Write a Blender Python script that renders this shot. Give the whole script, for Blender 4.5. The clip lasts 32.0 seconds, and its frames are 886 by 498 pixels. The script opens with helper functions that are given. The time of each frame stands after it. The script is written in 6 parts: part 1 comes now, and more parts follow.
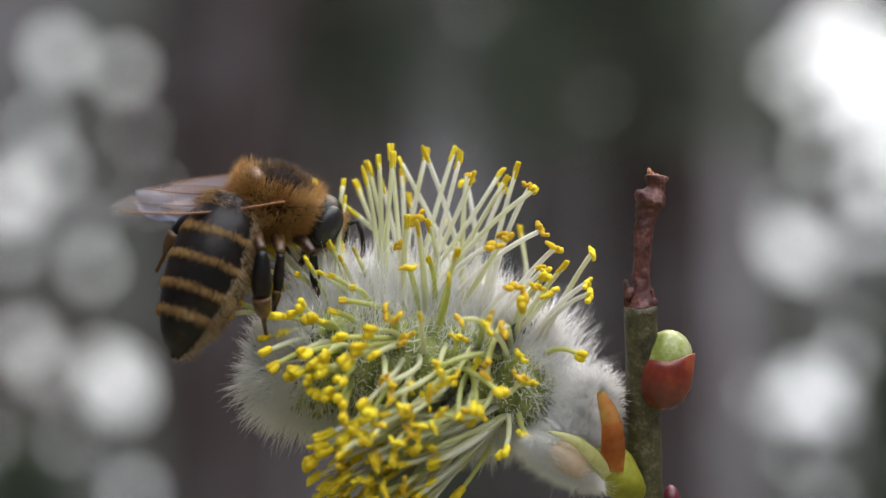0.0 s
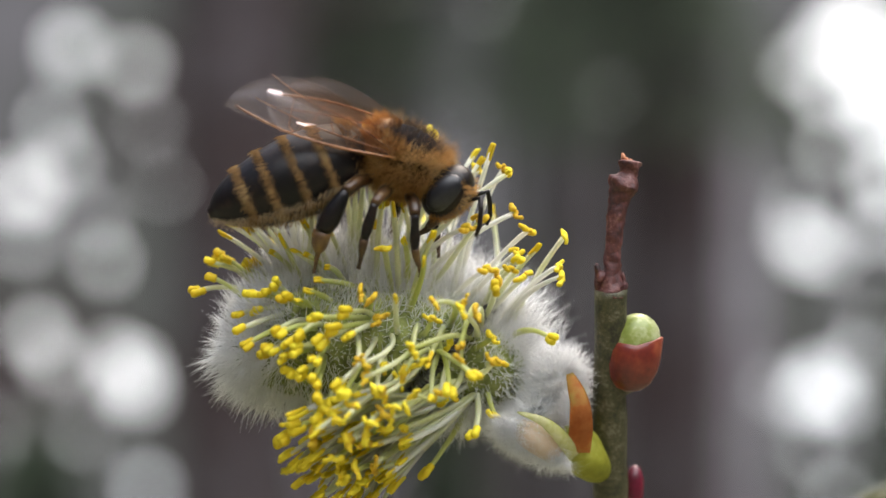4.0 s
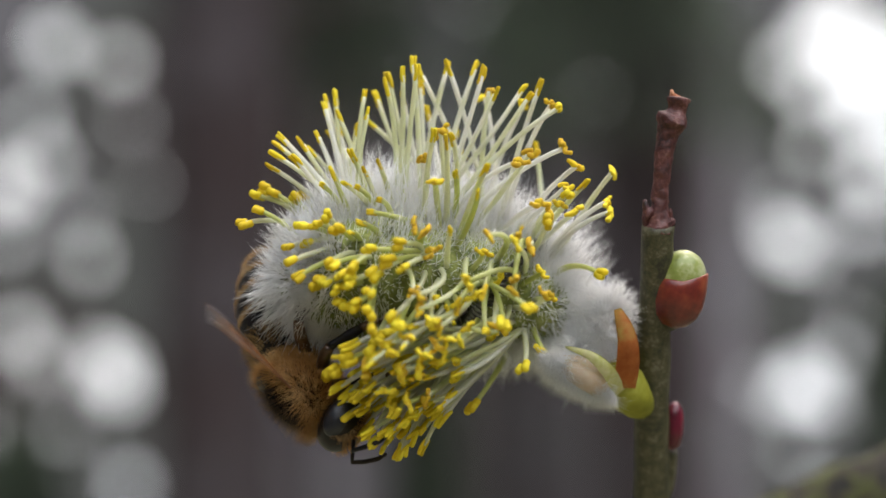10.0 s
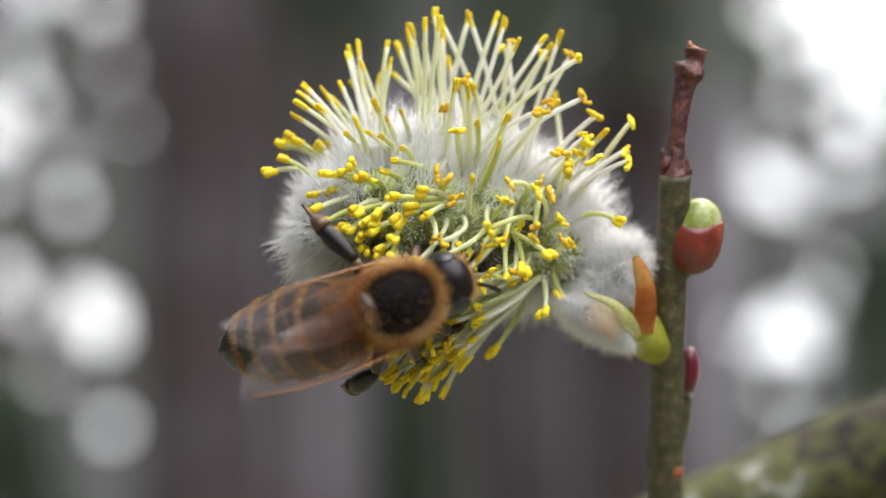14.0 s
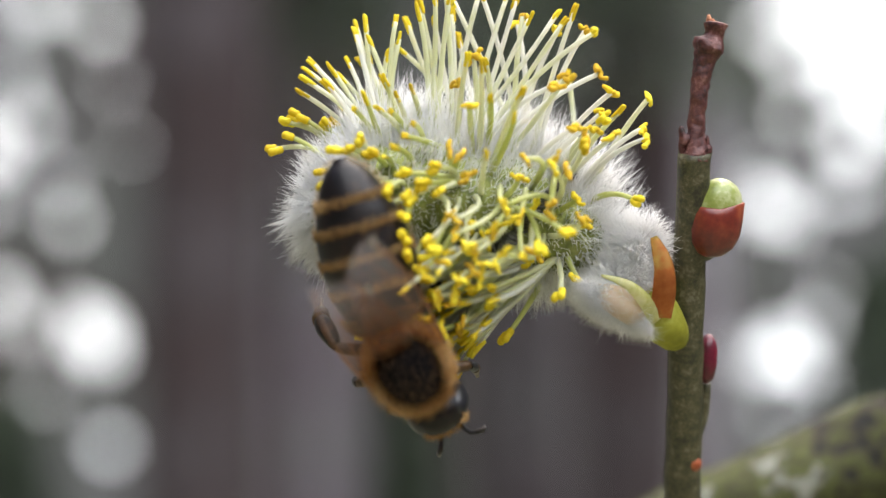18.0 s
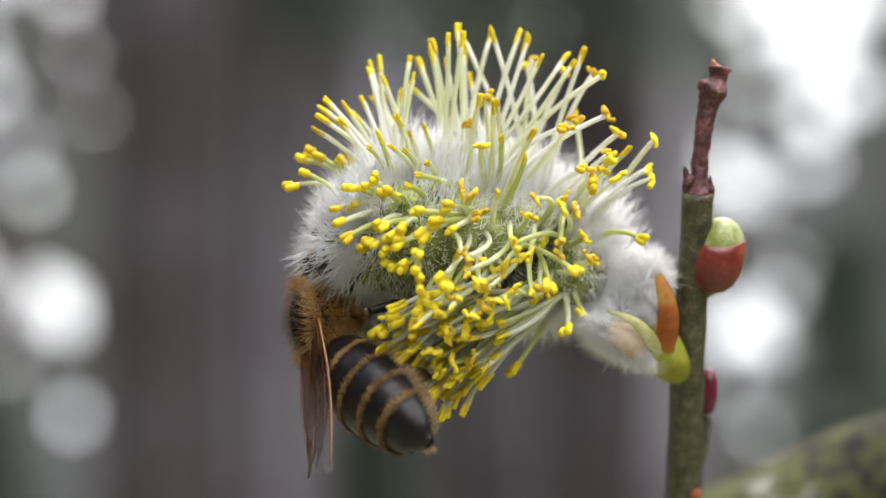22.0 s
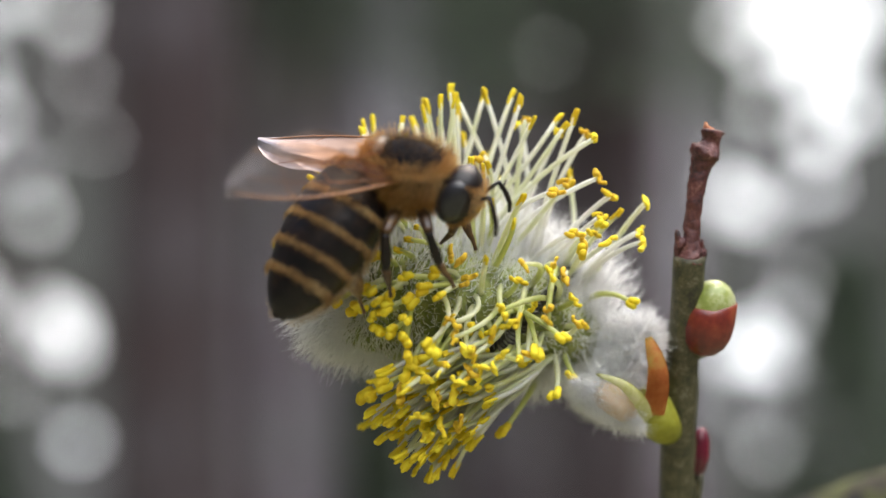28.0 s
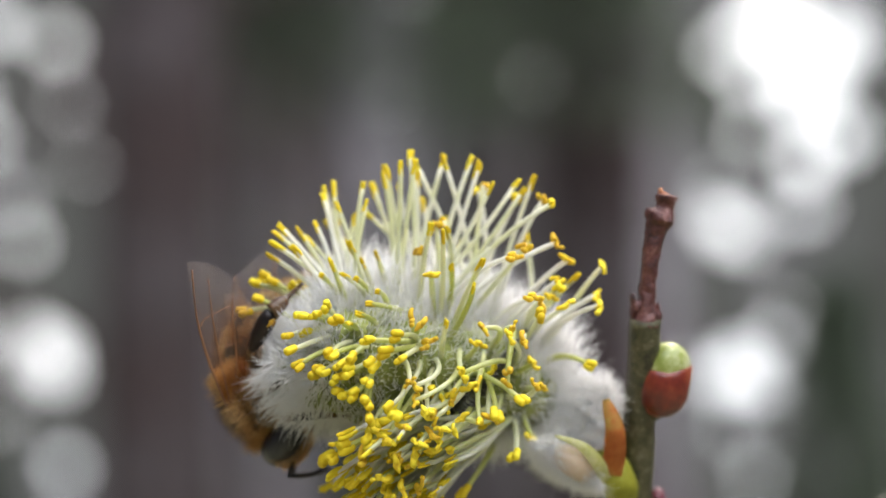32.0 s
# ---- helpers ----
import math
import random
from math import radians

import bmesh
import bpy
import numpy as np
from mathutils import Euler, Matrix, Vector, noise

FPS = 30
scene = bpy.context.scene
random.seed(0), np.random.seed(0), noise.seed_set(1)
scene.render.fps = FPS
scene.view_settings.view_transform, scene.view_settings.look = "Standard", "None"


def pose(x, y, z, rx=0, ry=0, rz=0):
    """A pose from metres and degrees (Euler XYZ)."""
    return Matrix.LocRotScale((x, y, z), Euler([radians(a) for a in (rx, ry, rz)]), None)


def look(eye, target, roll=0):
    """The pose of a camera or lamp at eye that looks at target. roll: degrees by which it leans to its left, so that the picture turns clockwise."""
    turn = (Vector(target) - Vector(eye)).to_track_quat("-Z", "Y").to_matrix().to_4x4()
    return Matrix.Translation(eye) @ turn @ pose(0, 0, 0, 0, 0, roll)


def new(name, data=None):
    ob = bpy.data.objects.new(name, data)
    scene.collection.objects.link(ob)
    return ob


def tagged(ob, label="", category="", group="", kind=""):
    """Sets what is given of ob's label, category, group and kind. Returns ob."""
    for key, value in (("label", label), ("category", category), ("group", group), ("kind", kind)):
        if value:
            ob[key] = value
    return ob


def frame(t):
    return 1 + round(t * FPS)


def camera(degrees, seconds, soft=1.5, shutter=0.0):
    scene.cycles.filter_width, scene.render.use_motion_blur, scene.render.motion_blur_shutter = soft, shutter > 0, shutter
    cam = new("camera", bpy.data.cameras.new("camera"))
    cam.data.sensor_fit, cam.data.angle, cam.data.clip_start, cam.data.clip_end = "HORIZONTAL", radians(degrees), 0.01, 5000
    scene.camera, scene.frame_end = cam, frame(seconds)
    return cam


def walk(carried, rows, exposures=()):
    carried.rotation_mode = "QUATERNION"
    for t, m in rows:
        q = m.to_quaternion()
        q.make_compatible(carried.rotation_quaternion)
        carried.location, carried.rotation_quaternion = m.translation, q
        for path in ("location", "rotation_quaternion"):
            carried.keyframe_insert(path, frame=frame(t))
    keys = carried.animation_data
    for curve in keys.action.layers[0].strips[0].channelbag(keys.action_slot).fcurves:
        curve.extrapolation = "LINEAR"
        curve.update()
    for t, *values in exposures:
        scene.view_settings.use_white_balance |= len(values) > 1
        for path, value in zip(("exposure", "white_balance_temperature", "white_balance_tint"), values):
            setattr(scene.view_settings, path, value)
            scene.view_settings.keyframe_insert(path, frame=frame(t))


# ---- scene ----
cam = camera(26.0, 32.0, soft=1.5)
cam.data.dof.use_dof = True
cam.data.dof.focus_distance, cam.data.dof.aperture_fstop = 0.1065, 17.5
walk(cam, [
    (0, pose(0.004875, -0.104583, 1.304628, 91.82, 0.34, 0.83)), (0.5, pose(0.002283, -0.105837, 1.305645, 91.77, 0.24, 0.85)),
    (1, pose(0.004244, -0.106924, 1.307098, 91.69, 0.03, 1.11)), (1.5, pose(0.003986, -0.104863, 1.301344, 91.70, 0.07, 1.08)),
    (2, pose(0.007042, -0.104457, 1.303350, 91.58, 0.03, 1.18)), (2.5, pose(0.006507, -0.107118, 1.304833, 91.54, 0.22, 1.21)),
    (4.5, pose(0.006755, -0.107173, 1.303160, 91.73, 0.28, 1.21)), (5, pose(0.005711, -0.105032, 1.302177, 91.77, 0.31, 1.08)),
    (5.5, pose(0.006348, -0.107902, 1.305392, 91.75, 0.07, 1.11)), (6, pose(0.004877, -0.109856, 1.305880, 91.88, 0.07, 0.98)),
    (6.5, pose(0.005260, -0.109790, 1.305887, 91.87, 0.02, 0.96)), (7, pose(0.004047, -0.109641, 1.305811, 91.81, -0.00, 0.93)),
    (7.5, pose(0.004305, -0.110974, 1.305708, 91.75, -0.04, 0.94)), (8, pose(0.005388, -0.110382, 1.304329, 91.70, 0.05, 1.04)),
    (8.5, pose(0.002407, -0.110495, 1.304241, 91.61, 0.02, 0.95)), (9, pose(0.001854, -0.109729, 1.304088, 91.60, -0.09, 0.81)),
    (9.5, pose(0.002738, -0.109979, 1.304063, 91.48, -0.01, 0.78)), (10, pose(0.002798, -0.109251, 1.300687, 91.61, 0.23, 0.69)),
    (10.5, pose(0.000055, -0.108940, 1.299348, 91.14, 0.39, 0.36)), (11, pose(-0.000991, -0.108343, 1.297622, 91.09, 0.34, 0.24)),
    (11.5, pose(0.002290, -0.108425, 1.299229, 90.50, 0.24, 0.62)), (12, pose(0.002780, -0.108612, 1.297676, 90.53, 0.22, 0.57)),
    (12.5, pose(0.001936, -0.110346, 1.299524, 90.06, 0.12, 0.34)), (13, pose(0.000000, -0.110499, 1.300000, 90.00, 0.00, 0.00)),
    (13.5, pose(0.000182, -0.111107, 1.300824, 89.94, 0.10, 0.06)), (15.5, pose(0.001671, -0.109823, 1.300680, 90.02, 0.15, 0.31)),
    (16, pose(0.000213, -0.109108, 1.300306, 90.19, 0.01, 0.06)), (16.5, pose(-0.002986, -0.110343, 1.301491, 90.21, -0.07, -0.20)),
    (17, pose(-0.002479, -0.111059, 1.300873, 90.30, -0.11, -0.04)), (17.5, pose(0.000448, -0.109678, 1.299465, 90.44, 0.16, 0.28)),
    (18, pose(-0.000119, -0.108128, 1.298513, 90.57, -0.04, 0.12)), (18.5, pose(0.000318, -0.110128, 1.300844, 90.25, -0.22, 0.10)),
    (19, pose(-0.001191, -0.110008, 1.298860, 90.59, -0.09, -0.24)), (19.5, pose(0.000084, -0.110612, 1.298890, 90.45, 0.06, -0.10)),
    (20, pose(0.000119, -0.107927, 1.295631, 90.56, 0.09, -0.31)), (20.5, pose(-0.000485, -0.107068, 1.295630, 90.24, -0.11, -0.57)),
    (21, pose(-0.001181, -0.108635, 1.298173, 90.01, -0.38, -0.80)), (21.5, pose(-0.003201, -0.109444, 1.298036, 90.13, -0.27, -1.19)),
    (22, pose(-0.002764, -0.110516, 1.302269, 89.69, -0.38, -0.96)), (22.5, pose(-0.002166, -0.110533, 1.300503, 89.97, -0.32, -0.78)),
    (23, pose(-0.000592, -0.108351, 1.298700, 90.14, 0.00, -0.59)), (23.5, pose(-0.002961, -0.106556, 1.299518, 90.20, -0.08, -0.88)),
    (24, pose(-0.002728, -0.107129, 1.298540, 90.41, -0.01, -0.67)), (24.5, pose(-0.003589, -0.106831, 1.298315, 90.41, -0.24, -0.78)),
    (26.5, pose(-0.003483, -0.108353, 1.301214, 90.22, 0.11, -0.63)), (27, pose(-0.001462, -0.108856, 1.303406, 90.14, 0.03, -0.61)),
    (27.5, pose(-0.001868, -0.108101, 1.303141, 90.35, 0.09, -0.75)), (28, pose(-0.001827, -0.108943, 1.304661, 90.34, 0.05, -0.81)),
    (28.5, pose(-0.003283, -0.109330, 1.304090, 90.59, 0.13, -1.04)), (29, pose(-0.001900, -0.110621, 1.307264, 90.52, 0.04, -1.07)),
    (29.5, pose(-0.001198, -0.110977, 1.306259, 90.66, 0.02, -1.03)), (30, pose(0.000166, -0.111791, 1.306349, 90.78, 0.07, -0.99)),
    (30.5, pose(-0.000952, -0.110600, 1.305340, 90.89, 0.08, -1.20)), (31, pose(0.000300, -0.110826, 1.306511, 90.97, 0.14, -1.14)),
    (31.5, pose(-0.000761, -0.111906, 1.308171, 90.83, 0.02, -1.25)), (32, pose(-0.000272, -0.110966, 1.306905, 91.08, 0.10, -1.17)),
], exposures=[(0, 0.59), (2.5, 0.65), (4.5, 1.0), (7, 1.03), (9, 0.98), (9.5, 0.84), (10, 0.6), (10.5, 0.75), (11, 1.06), (24.5, 1.14), (26.5, 1.1), (28, 1.05), (29, 1.12), (30, 0.98), (32, 1.0)])

MM = 0.001
PLANT = Vector((0, 0, 1.3))          # the flower hangs 1.3 m above the ground
rng = random.Random(7)


# ---- light ----
world = bpy.data.worlds.new("overcast_sky")
scene.world = world
world.use_nodes = True
wn = world.node_tree.nodes
sky = wn.new("ShaderNodeTexSky")
sky.sky_type, sky.sun_disc = "NISHITA", False
sky.sun_elevation, sky.sun_rotation = radians(55), radians(25)
wn["Background"].inputs["Strength"].default_value = 0.15
sky.dust_density, sky.ozone_density, sky.air_density = 6.0, 0.6, 0.8
world.node_tree.links.new(sky.outputs["Color"], wn["Background"].inputs["Color"])
sun = new("sun", bpy.data.lights.new("sun", "SUN"))
sun.data.energy, sun.data.angle, sun.data.color = 3.45, radians(75), (0.98, 0.98, 1.0)
sun.matrix_world = look((1.0, -1.6, 5.0), (0, 0, 1.3))


# ---- materials ----
def material(name, rough=0.6, metal=0.0):
    m = bpy.data.materials.new(name)
    m.use_nodes = True
    b = m.node_tree.nodes["Principled BSDF"]
    b.inputs["Roughness"].default_value, b.inputs["Metallic"].default_value = rough, metal
    return m, m.node_tree, b


def mottled(name, colours, scale, rough=0.6, bump=0.2, detail=4.0, fine=6.0, translucent=0.0, per_object=0.0, spec=0.5):
    """Colours over a ramp driven by noise at two scales, with fine relief."""
    m, t, b = material(name, rough)
    n, l = t.nodes, t.links
    co = n.new("ShaderNodeTexCoord")
    big, small = n.new("ShaderNodeTexNoise"), n.new("ShaderNodeTexNoise")
    for tex, s in ((big, scale), (small, scale * fine)):
        tex.inputs["Scale"].default_value, tex.inputs["Detail"].default_value = s, detail
        l.new(co.outputs["Object"], tex.inputs["Vector"])
    add = n.new("ShaderNodeMath")
    add.operation = "MULTIPLY_ADD"
    add.inputs[1].default_value = 0.35
    l.new(small.outputs["Fac"], add.inputs[0])
    scaled = n.new("ShaderNodeMath")
    scaled.operation = "MULTIPLY"
    scaled.inputs[1].default_value = 0.65
    l.new(big.outputs["Fac"], scaled.inputs[0])
    l.new(scaled.outputs[0], add.inputs[2])
    value = add.outputs[0]
    if per_object:
        info, mix = n.new("ShaderNodeObjectInfo"), n.new("ShaderNodeMath")
        mix.operation = "MULTIPLY_ADD"
        mix.inputs[1].default_value = per_object
        l.new(info.outputs["Random"], mix.inputs[0])
        l.new(value, mix.inputs[2])
        off = n.new("ShaderNodeMath")
        off.operation = "SUBTRACT"
        off.inputs[1].default_value = per_object / 2
        l.new(mix.outputs[0], off.inputs[0])
        value = off.outputs[0]
    ramp = n.new("ShaderNodeValToRGB")
    el = ramp.color_ramp.elements
    while len(el) < len(colours):
        el.new(0.5)
    for k, c in enumerate(colours):
        el[k].position, el[k].color = 0.35 + 0.30 * k / max(1, len(colours) - 1), (*c, 1)
    l.new(value, ramp.inputs["Fac"])
    l.new(ramp.outputs["Color"], b.inputs["Base Color"])
    b.inputs["Specular IOR Level"].default_value = spec
    if bump:
        bp = n.new("ShaderNodeBump")
        bp.inputs["Strength"].default_value, bp.inputs["Distance"].default_value = bump, 0.3 / (scale * fine)
        l.new(small.outputs["Fac"], bp.inputs["Height"])
        l.new(bp.outputs["Normal"], b.inputs["Normal"])
    if translucent:
        tr, mix = n.new("ShaderNodeBsdfTranslucent"), n.new("ShaderNodeMixShader")
        l.new(ramp.outputs["Color"], tr.inputs["Color"])
        mix.inputs["Fac"].default_value = translucent
        l.new(b.outputs["BSDF"], mix.inputs[1])
        l.new(tr.outputs["BSDF"], mix.inputs[2])
        l.new(mix.outputs["Shader"], n["Material Output"].inputs["Surface"])
    return m


M_CORE = mottled("catkin_core", [(0.09, 0.11, 0.024), (0.22, 0.25, 0.055), (0.38, 0.40, 0.14)], 700, 0.7, 0.5)
M_BRACT = mottled("bract", [(0.02, 0.02, 0.02), (0.06, 0.055, 0.05), (0.2, 0.2, 0.16)], 1500, 0.7, 0.2)
M_SILK = mottled("silky_hair", [(0.922, 0.922, 0.912), (0.946, 0.946, 0.941)], 400, 0.6, 0, translucent=0.62)
M_WOOL = mottled("matted_wool", [(0.90, 0.89, 0.87), (0.95, 0.95, 0.94)], 900, 0.8, 0.8, translucent=0.4)
M_FLAP = mottled("downy_scale", [(0.66, 0.64, 0.30), (0.80, 0.66, 0.48), (0.84, 0.72, 0.58), (0.80, 0.78, 0.55)], 350, 0.55, 0.2, translucent=0.3)
M_FILAMENT_GREEN = mottled("green_filament", [(0.588, 0.622, 0.218), (0.689, 0.714, 0.378), (0.756, 0.764, 0.554)], 500, 0.4, 0.1, translucent=0.5, per_object=0.5)
M_FILAMENT = mottled("filament", [(0.75, 0.77, 0.54), (0.81, 0.82, 0.71), (0.84, 0.84, 0.79)], 500, 0.4, 0.1, translucent=0.5, per_object=0.5)
M_ANTHER = mottled("fresh_anther", [(0.688, 0.512, 0.009), (0.800, 0.642, 0.017), (0.865, 0.744, 0.033)], 1800, 0.75, 0.6, translucent=0.3, per_object=0.3)
M_ANTHER_DRY = mottled("spent_anther", [(0.66, 0.42, 0.025), (0.84, 0.64, 0.026), (0.93, 0.78, 0.045)], 2200, 0.85, 0.8, translucent=0.2, per_object=0.35)
M_SCALE_GREEN = mottled("young_scale", [(0.22, 0.22, 0.012), (0.30, 0.30, 0.022), (0.42, 0.41, 0.07)], 350, 0.65, 0.15, translucent=0.25)
M_YOUNG_LEAF = mottled("young_leaf", [(0.52, 0.53, 0.16), (0.68, 0.68, 0.36), (0.80, 0.78, 0.60)], 500, 0.65, 0.2, translucent=0.3)
M_SCALE_RUST = mottled("rusty_scale", [(0.40, 0.12, 0.03), (0.55, 0.22, 0.06), (0.58, 0.46, 0.14)], 300, 0.65, 0.2, translucent=0.35)
M_TWIG = mottled("green_bark", [(0.018, 0.017, 0.008), (0.04, 0.038, 0.014), (0.065, 0.058, 0.025), (0.12, 0.11, 0.07)], 1400, 0.55, 0.8, fine=4)
M_DEAD = mottled("dead_bark", [(0.014, 0.005, 0.005), (0.055, 0.013, 0.012), (0.095, 0.026, 0.020), (0.20, 0.10, 0.088)], 900, 0.6, 1.0)
M_BREAK = mottled("broken_wood", [(0.20, 0.05, 0.02), (0.36, 0.13, 0.06), (0.45, 0.22, 0.12)], 1500, 0.8, 0.8)
M_BUD_RED = mottled("red_bud_scale", [(0.075, 0.010, 0.008), (0.145, 0.022, 0.013), (0.24, 0.06, 0.025)], 350, 0.28, 0.1)
M_BUD_GREEN = mottled("green_bud_tip", [(0.12, 0.15, 0.02), (0.22, 0.26, 0.06), (0.46, 0.47, 0.29)], 450, 0.3, 0.1)
M_BUD_DARK = mottled("crimson_bud", [(0.05, 0.003, 0.008), (0.10, 0.006, 0.018), (0.17, 0.015, 0.03)], 600, 0.3, 0.1)
M_SCAR = mottled("orange_scar", [(0.16, 0.03, 0.012), (0.30, 0.07, 0.02), (0.36, 0.13, 0.04)], 900, 0.5, 0.4)
M_MOSSY = mottled("mossy_bark", [(0.0039, 0.0033, 0.0026), (0.0091, 0.0072, 0.0039), (0.0195, 0.0143, 0.0078), (0.0553, 0.0624, 0.0091), (0.0195, 0.0169, 0.0078), (0.0715, 0.0813, 0.0130), (0.0325, 0.0325, 0.0130), (0.2080, 0.2080, 0.1690)], 210, 0.9, 0.9, fine=4)
M_CHITIN = mottled("dark_chitin", [(0.003, 0.003, 0.003), (0.007, 0.005, 0.005), (0.02, 0.012, 0.008)], 500, 0.38, 0.2, spec=0.24)
M_CHITIN_BROWN = mottled("brown_chitin", [(0.03, 0.014, 0.006), (0.075, 0.036, 0.012), (0.17, 0.095, 0.03)], 450, 0.35, 0.25, translucent=0.1)
M_THORAX = mottled("dull_black_thorax", [(0.003, 0.003, 0.004), (0.006, 0.005, 0.006), (0.012, 0.009, 0.009)], 900, 0.75, 0.2, spec=0.08)
M_FUR = mottled("tawny_fur", [(0.38, 0.18, 0.045), (0.56, 0.32, 0.10), (0.80, 0.58, 0.28)], 600, 0.6, 0, translucent=0.35)
M_FUR_DARK = mottled("dark_fur", [(0.05, 0.03, 0.015), (0.12, 0.07, 0.03), (0.24, 0.15, 0.07)], 600, 0.6, 0, translucent=0.2)
M_BAND = mottled("pale_band_fur", [(0.22, 0.115, 0.032), (0.36, 0.21, 0.07), (0.52, 0.36, 0.16)], 600, 0.6, 0, translucent=0.3)
M_PALE_FUR = mottled("pale_fringe", [(0.50, 0.37, 0.20), (0.66, 0.52, 0.32), (0.80, 0.68, 0.48)], 600, 0.6, 0, translucent=0.5)
M_EYE = mottled("compound_eye", [(0.006, 0.006, 0.008), (0.014, 0.014, 0.018)], 4000, 0.38, 0.3)
M_VEIN = mottled("wing_vein", [(0.16, 0.06, 0.02), (0.28, 0.12, 0.04)], 500, 0.4, 0)
M_POLLEN = mottled("pollen_load", [(0.30, 0.16, 0.01), (0.45, 0.27, 0.02)], 2500, 0.95, 0.8)
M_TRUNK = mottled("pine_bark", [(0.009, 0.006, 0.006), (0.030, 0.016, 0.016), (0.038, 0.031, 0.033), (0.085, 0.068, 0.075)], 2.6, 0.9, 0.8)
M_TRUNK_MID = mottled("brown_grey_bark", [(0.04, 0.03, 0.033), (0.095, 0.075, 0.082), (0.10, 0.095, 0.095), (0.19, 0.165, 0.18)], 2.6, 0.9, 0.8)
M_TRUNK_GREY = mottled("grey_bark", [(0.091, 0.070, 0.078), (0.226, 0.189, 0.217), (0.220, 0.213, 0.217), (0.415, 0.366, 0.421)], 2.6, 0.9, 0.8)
# floor out of view, paled so it reflects light onto the catkin's underside
M_GROUND = mottled("forest_floor", [(0.11, 0.105, 0.07), (0.19, 0.185, 0.12), (0.23, 0.24, 0.14)], 3, 0.95, 0.6)


def wing_material():
    """Thin film: amber and cloudier at the root, clear and greyish towards the tip, silvery at grazing angles."""
    m, t, b = material("wing_membrane", 0.35)
    b.inputs["Specular IOR Level"].default_value = 0.2
    n, l = t.nodes, t.links
    co, tex, ramp, along, sep = n.new("ShaderNodeTexCoord"), n.new("ShaderNodeTexNoise"), n.new("ShaderNodeMapRange"), n.new("ShaderNodeValToRGB"), n.new("ShaderNodeSeparateXYZ")
    tex.inputs["Scale"].default_value = 450
    l.new(co.outputs["Object"], tex.inputs["Vector"])
    l.new(co.outputs["Object"], sep.inputs["Vector"])
    far = n.new("ShaderNodeMath")
    far.operation = "MULTIPLY"
    far.inputs[1].default_value = 100.0
    l.new(sep.outputs["X"], far.inputs[0])
    el = along.color_ramp.elements
    el[0].position, el[0].color = 0.0, (0.62, 0.30, 0.09, 1)
    el[1].position, el[1].color = 0.75, (0.60, 0.55, 0.56, 1)
    l.new(far.outputs[0], along.inputs["Fac"])
    l.new(along.outputs["Color"], b.inputs["Base Color"])
    ramp.inputs["To Min"].default_value, ramp.inputs["To Max"].default_value = 0.06, 0.19
    l.new(tex.outputs["Fac"], ramp.inputs["Value"])
    clear, mix, cloud, both = n.new("ShaderNodeBsdfTransparent"), n.new("ShaderNodeMixShader"), n.new("ShaderNodeBsdfTranslucent"), n.new("ShaderNodeMixShader")
    tint = n.new("ShaderNodeValToRGB")
    te = tint.color_ramp.elements
    te[0].position, te[0].color = 0.1, (0.80, 0.57, 0.38, 1)
    te[1].position, te[1].color = 0.7, (0.93, 0.87, 0.82, 1)
    l.new(far.outputs[0], tint.inputs["Fac"])
    l.new(tint.outputs["Color"], clear.inputs["Color"])
    l.new(along.outputs["Color"], cloud.inputs["Color"])
    both.inputs["Fac"].default_value = 0.5
    l.new(b.outputs["BSDF"], both.inputs[1])
    l.new(cloud.outputs["BSDF"], both.inputs[2])
    haze, grow = n.new("ShaderNodeMath"), n.new("ShaderNodeMath")
    haze.operation, grow.operation = "MULTIPLY", "ADD"
    grow.inputs[1].default_value = 0.15
    l.new(far.outputs[0], grow.inputs[0])
    l.new(ramp.outputs["Result"], haze.inputs[0])
    l.new(grow.outputs[0], haze.inputs[1])
    l.new(haze.outputs[0], mix.inputs["Fac"])
    l.new(clear.outputs["BSDF"], mix.inputs[1])
    l.new(both.outputs["Shader"], mix.inputs[2])
    bump = n.new("ShaderNodeBump")
    bump.inputs["Strength"].default_value, bump.inputs["Distance"].default_value = 0.4, 0.0004
    l.new(tex.outputs["Fac"], bump.inputs["Height"])
    l.new(bump.outputs["Normal"], b.inputs["Normal"])
    sheen, edge, top = n.new("ShaderNodeBsdfGlossy"), n.new("ShaderNodeFresnel"), n.new("ShaderNodeMixShader")
    sheen.inputs["Roughness"].default_value = 0.3
    sheen.inputs["Color"].default_value = (0.34, 0.32, 0.34, 1)
    edge.inputs["IOR"].default_value = 1.28
    l.new(bump.outputs["Normal"], sheen.inputs["Normal"])
    l.new(edge.outputs["Fac"], top.inputs["Fac"])
    l.new(mix.outputs["Shader"], top.inputs[1])
    l.new(sheen.outputs["BSDF"], top.inputs[2])
    l.new(top.outputs["Shader"], n["Material Output"].inputs["Surface"])
    return m


M_WING = wing_material()


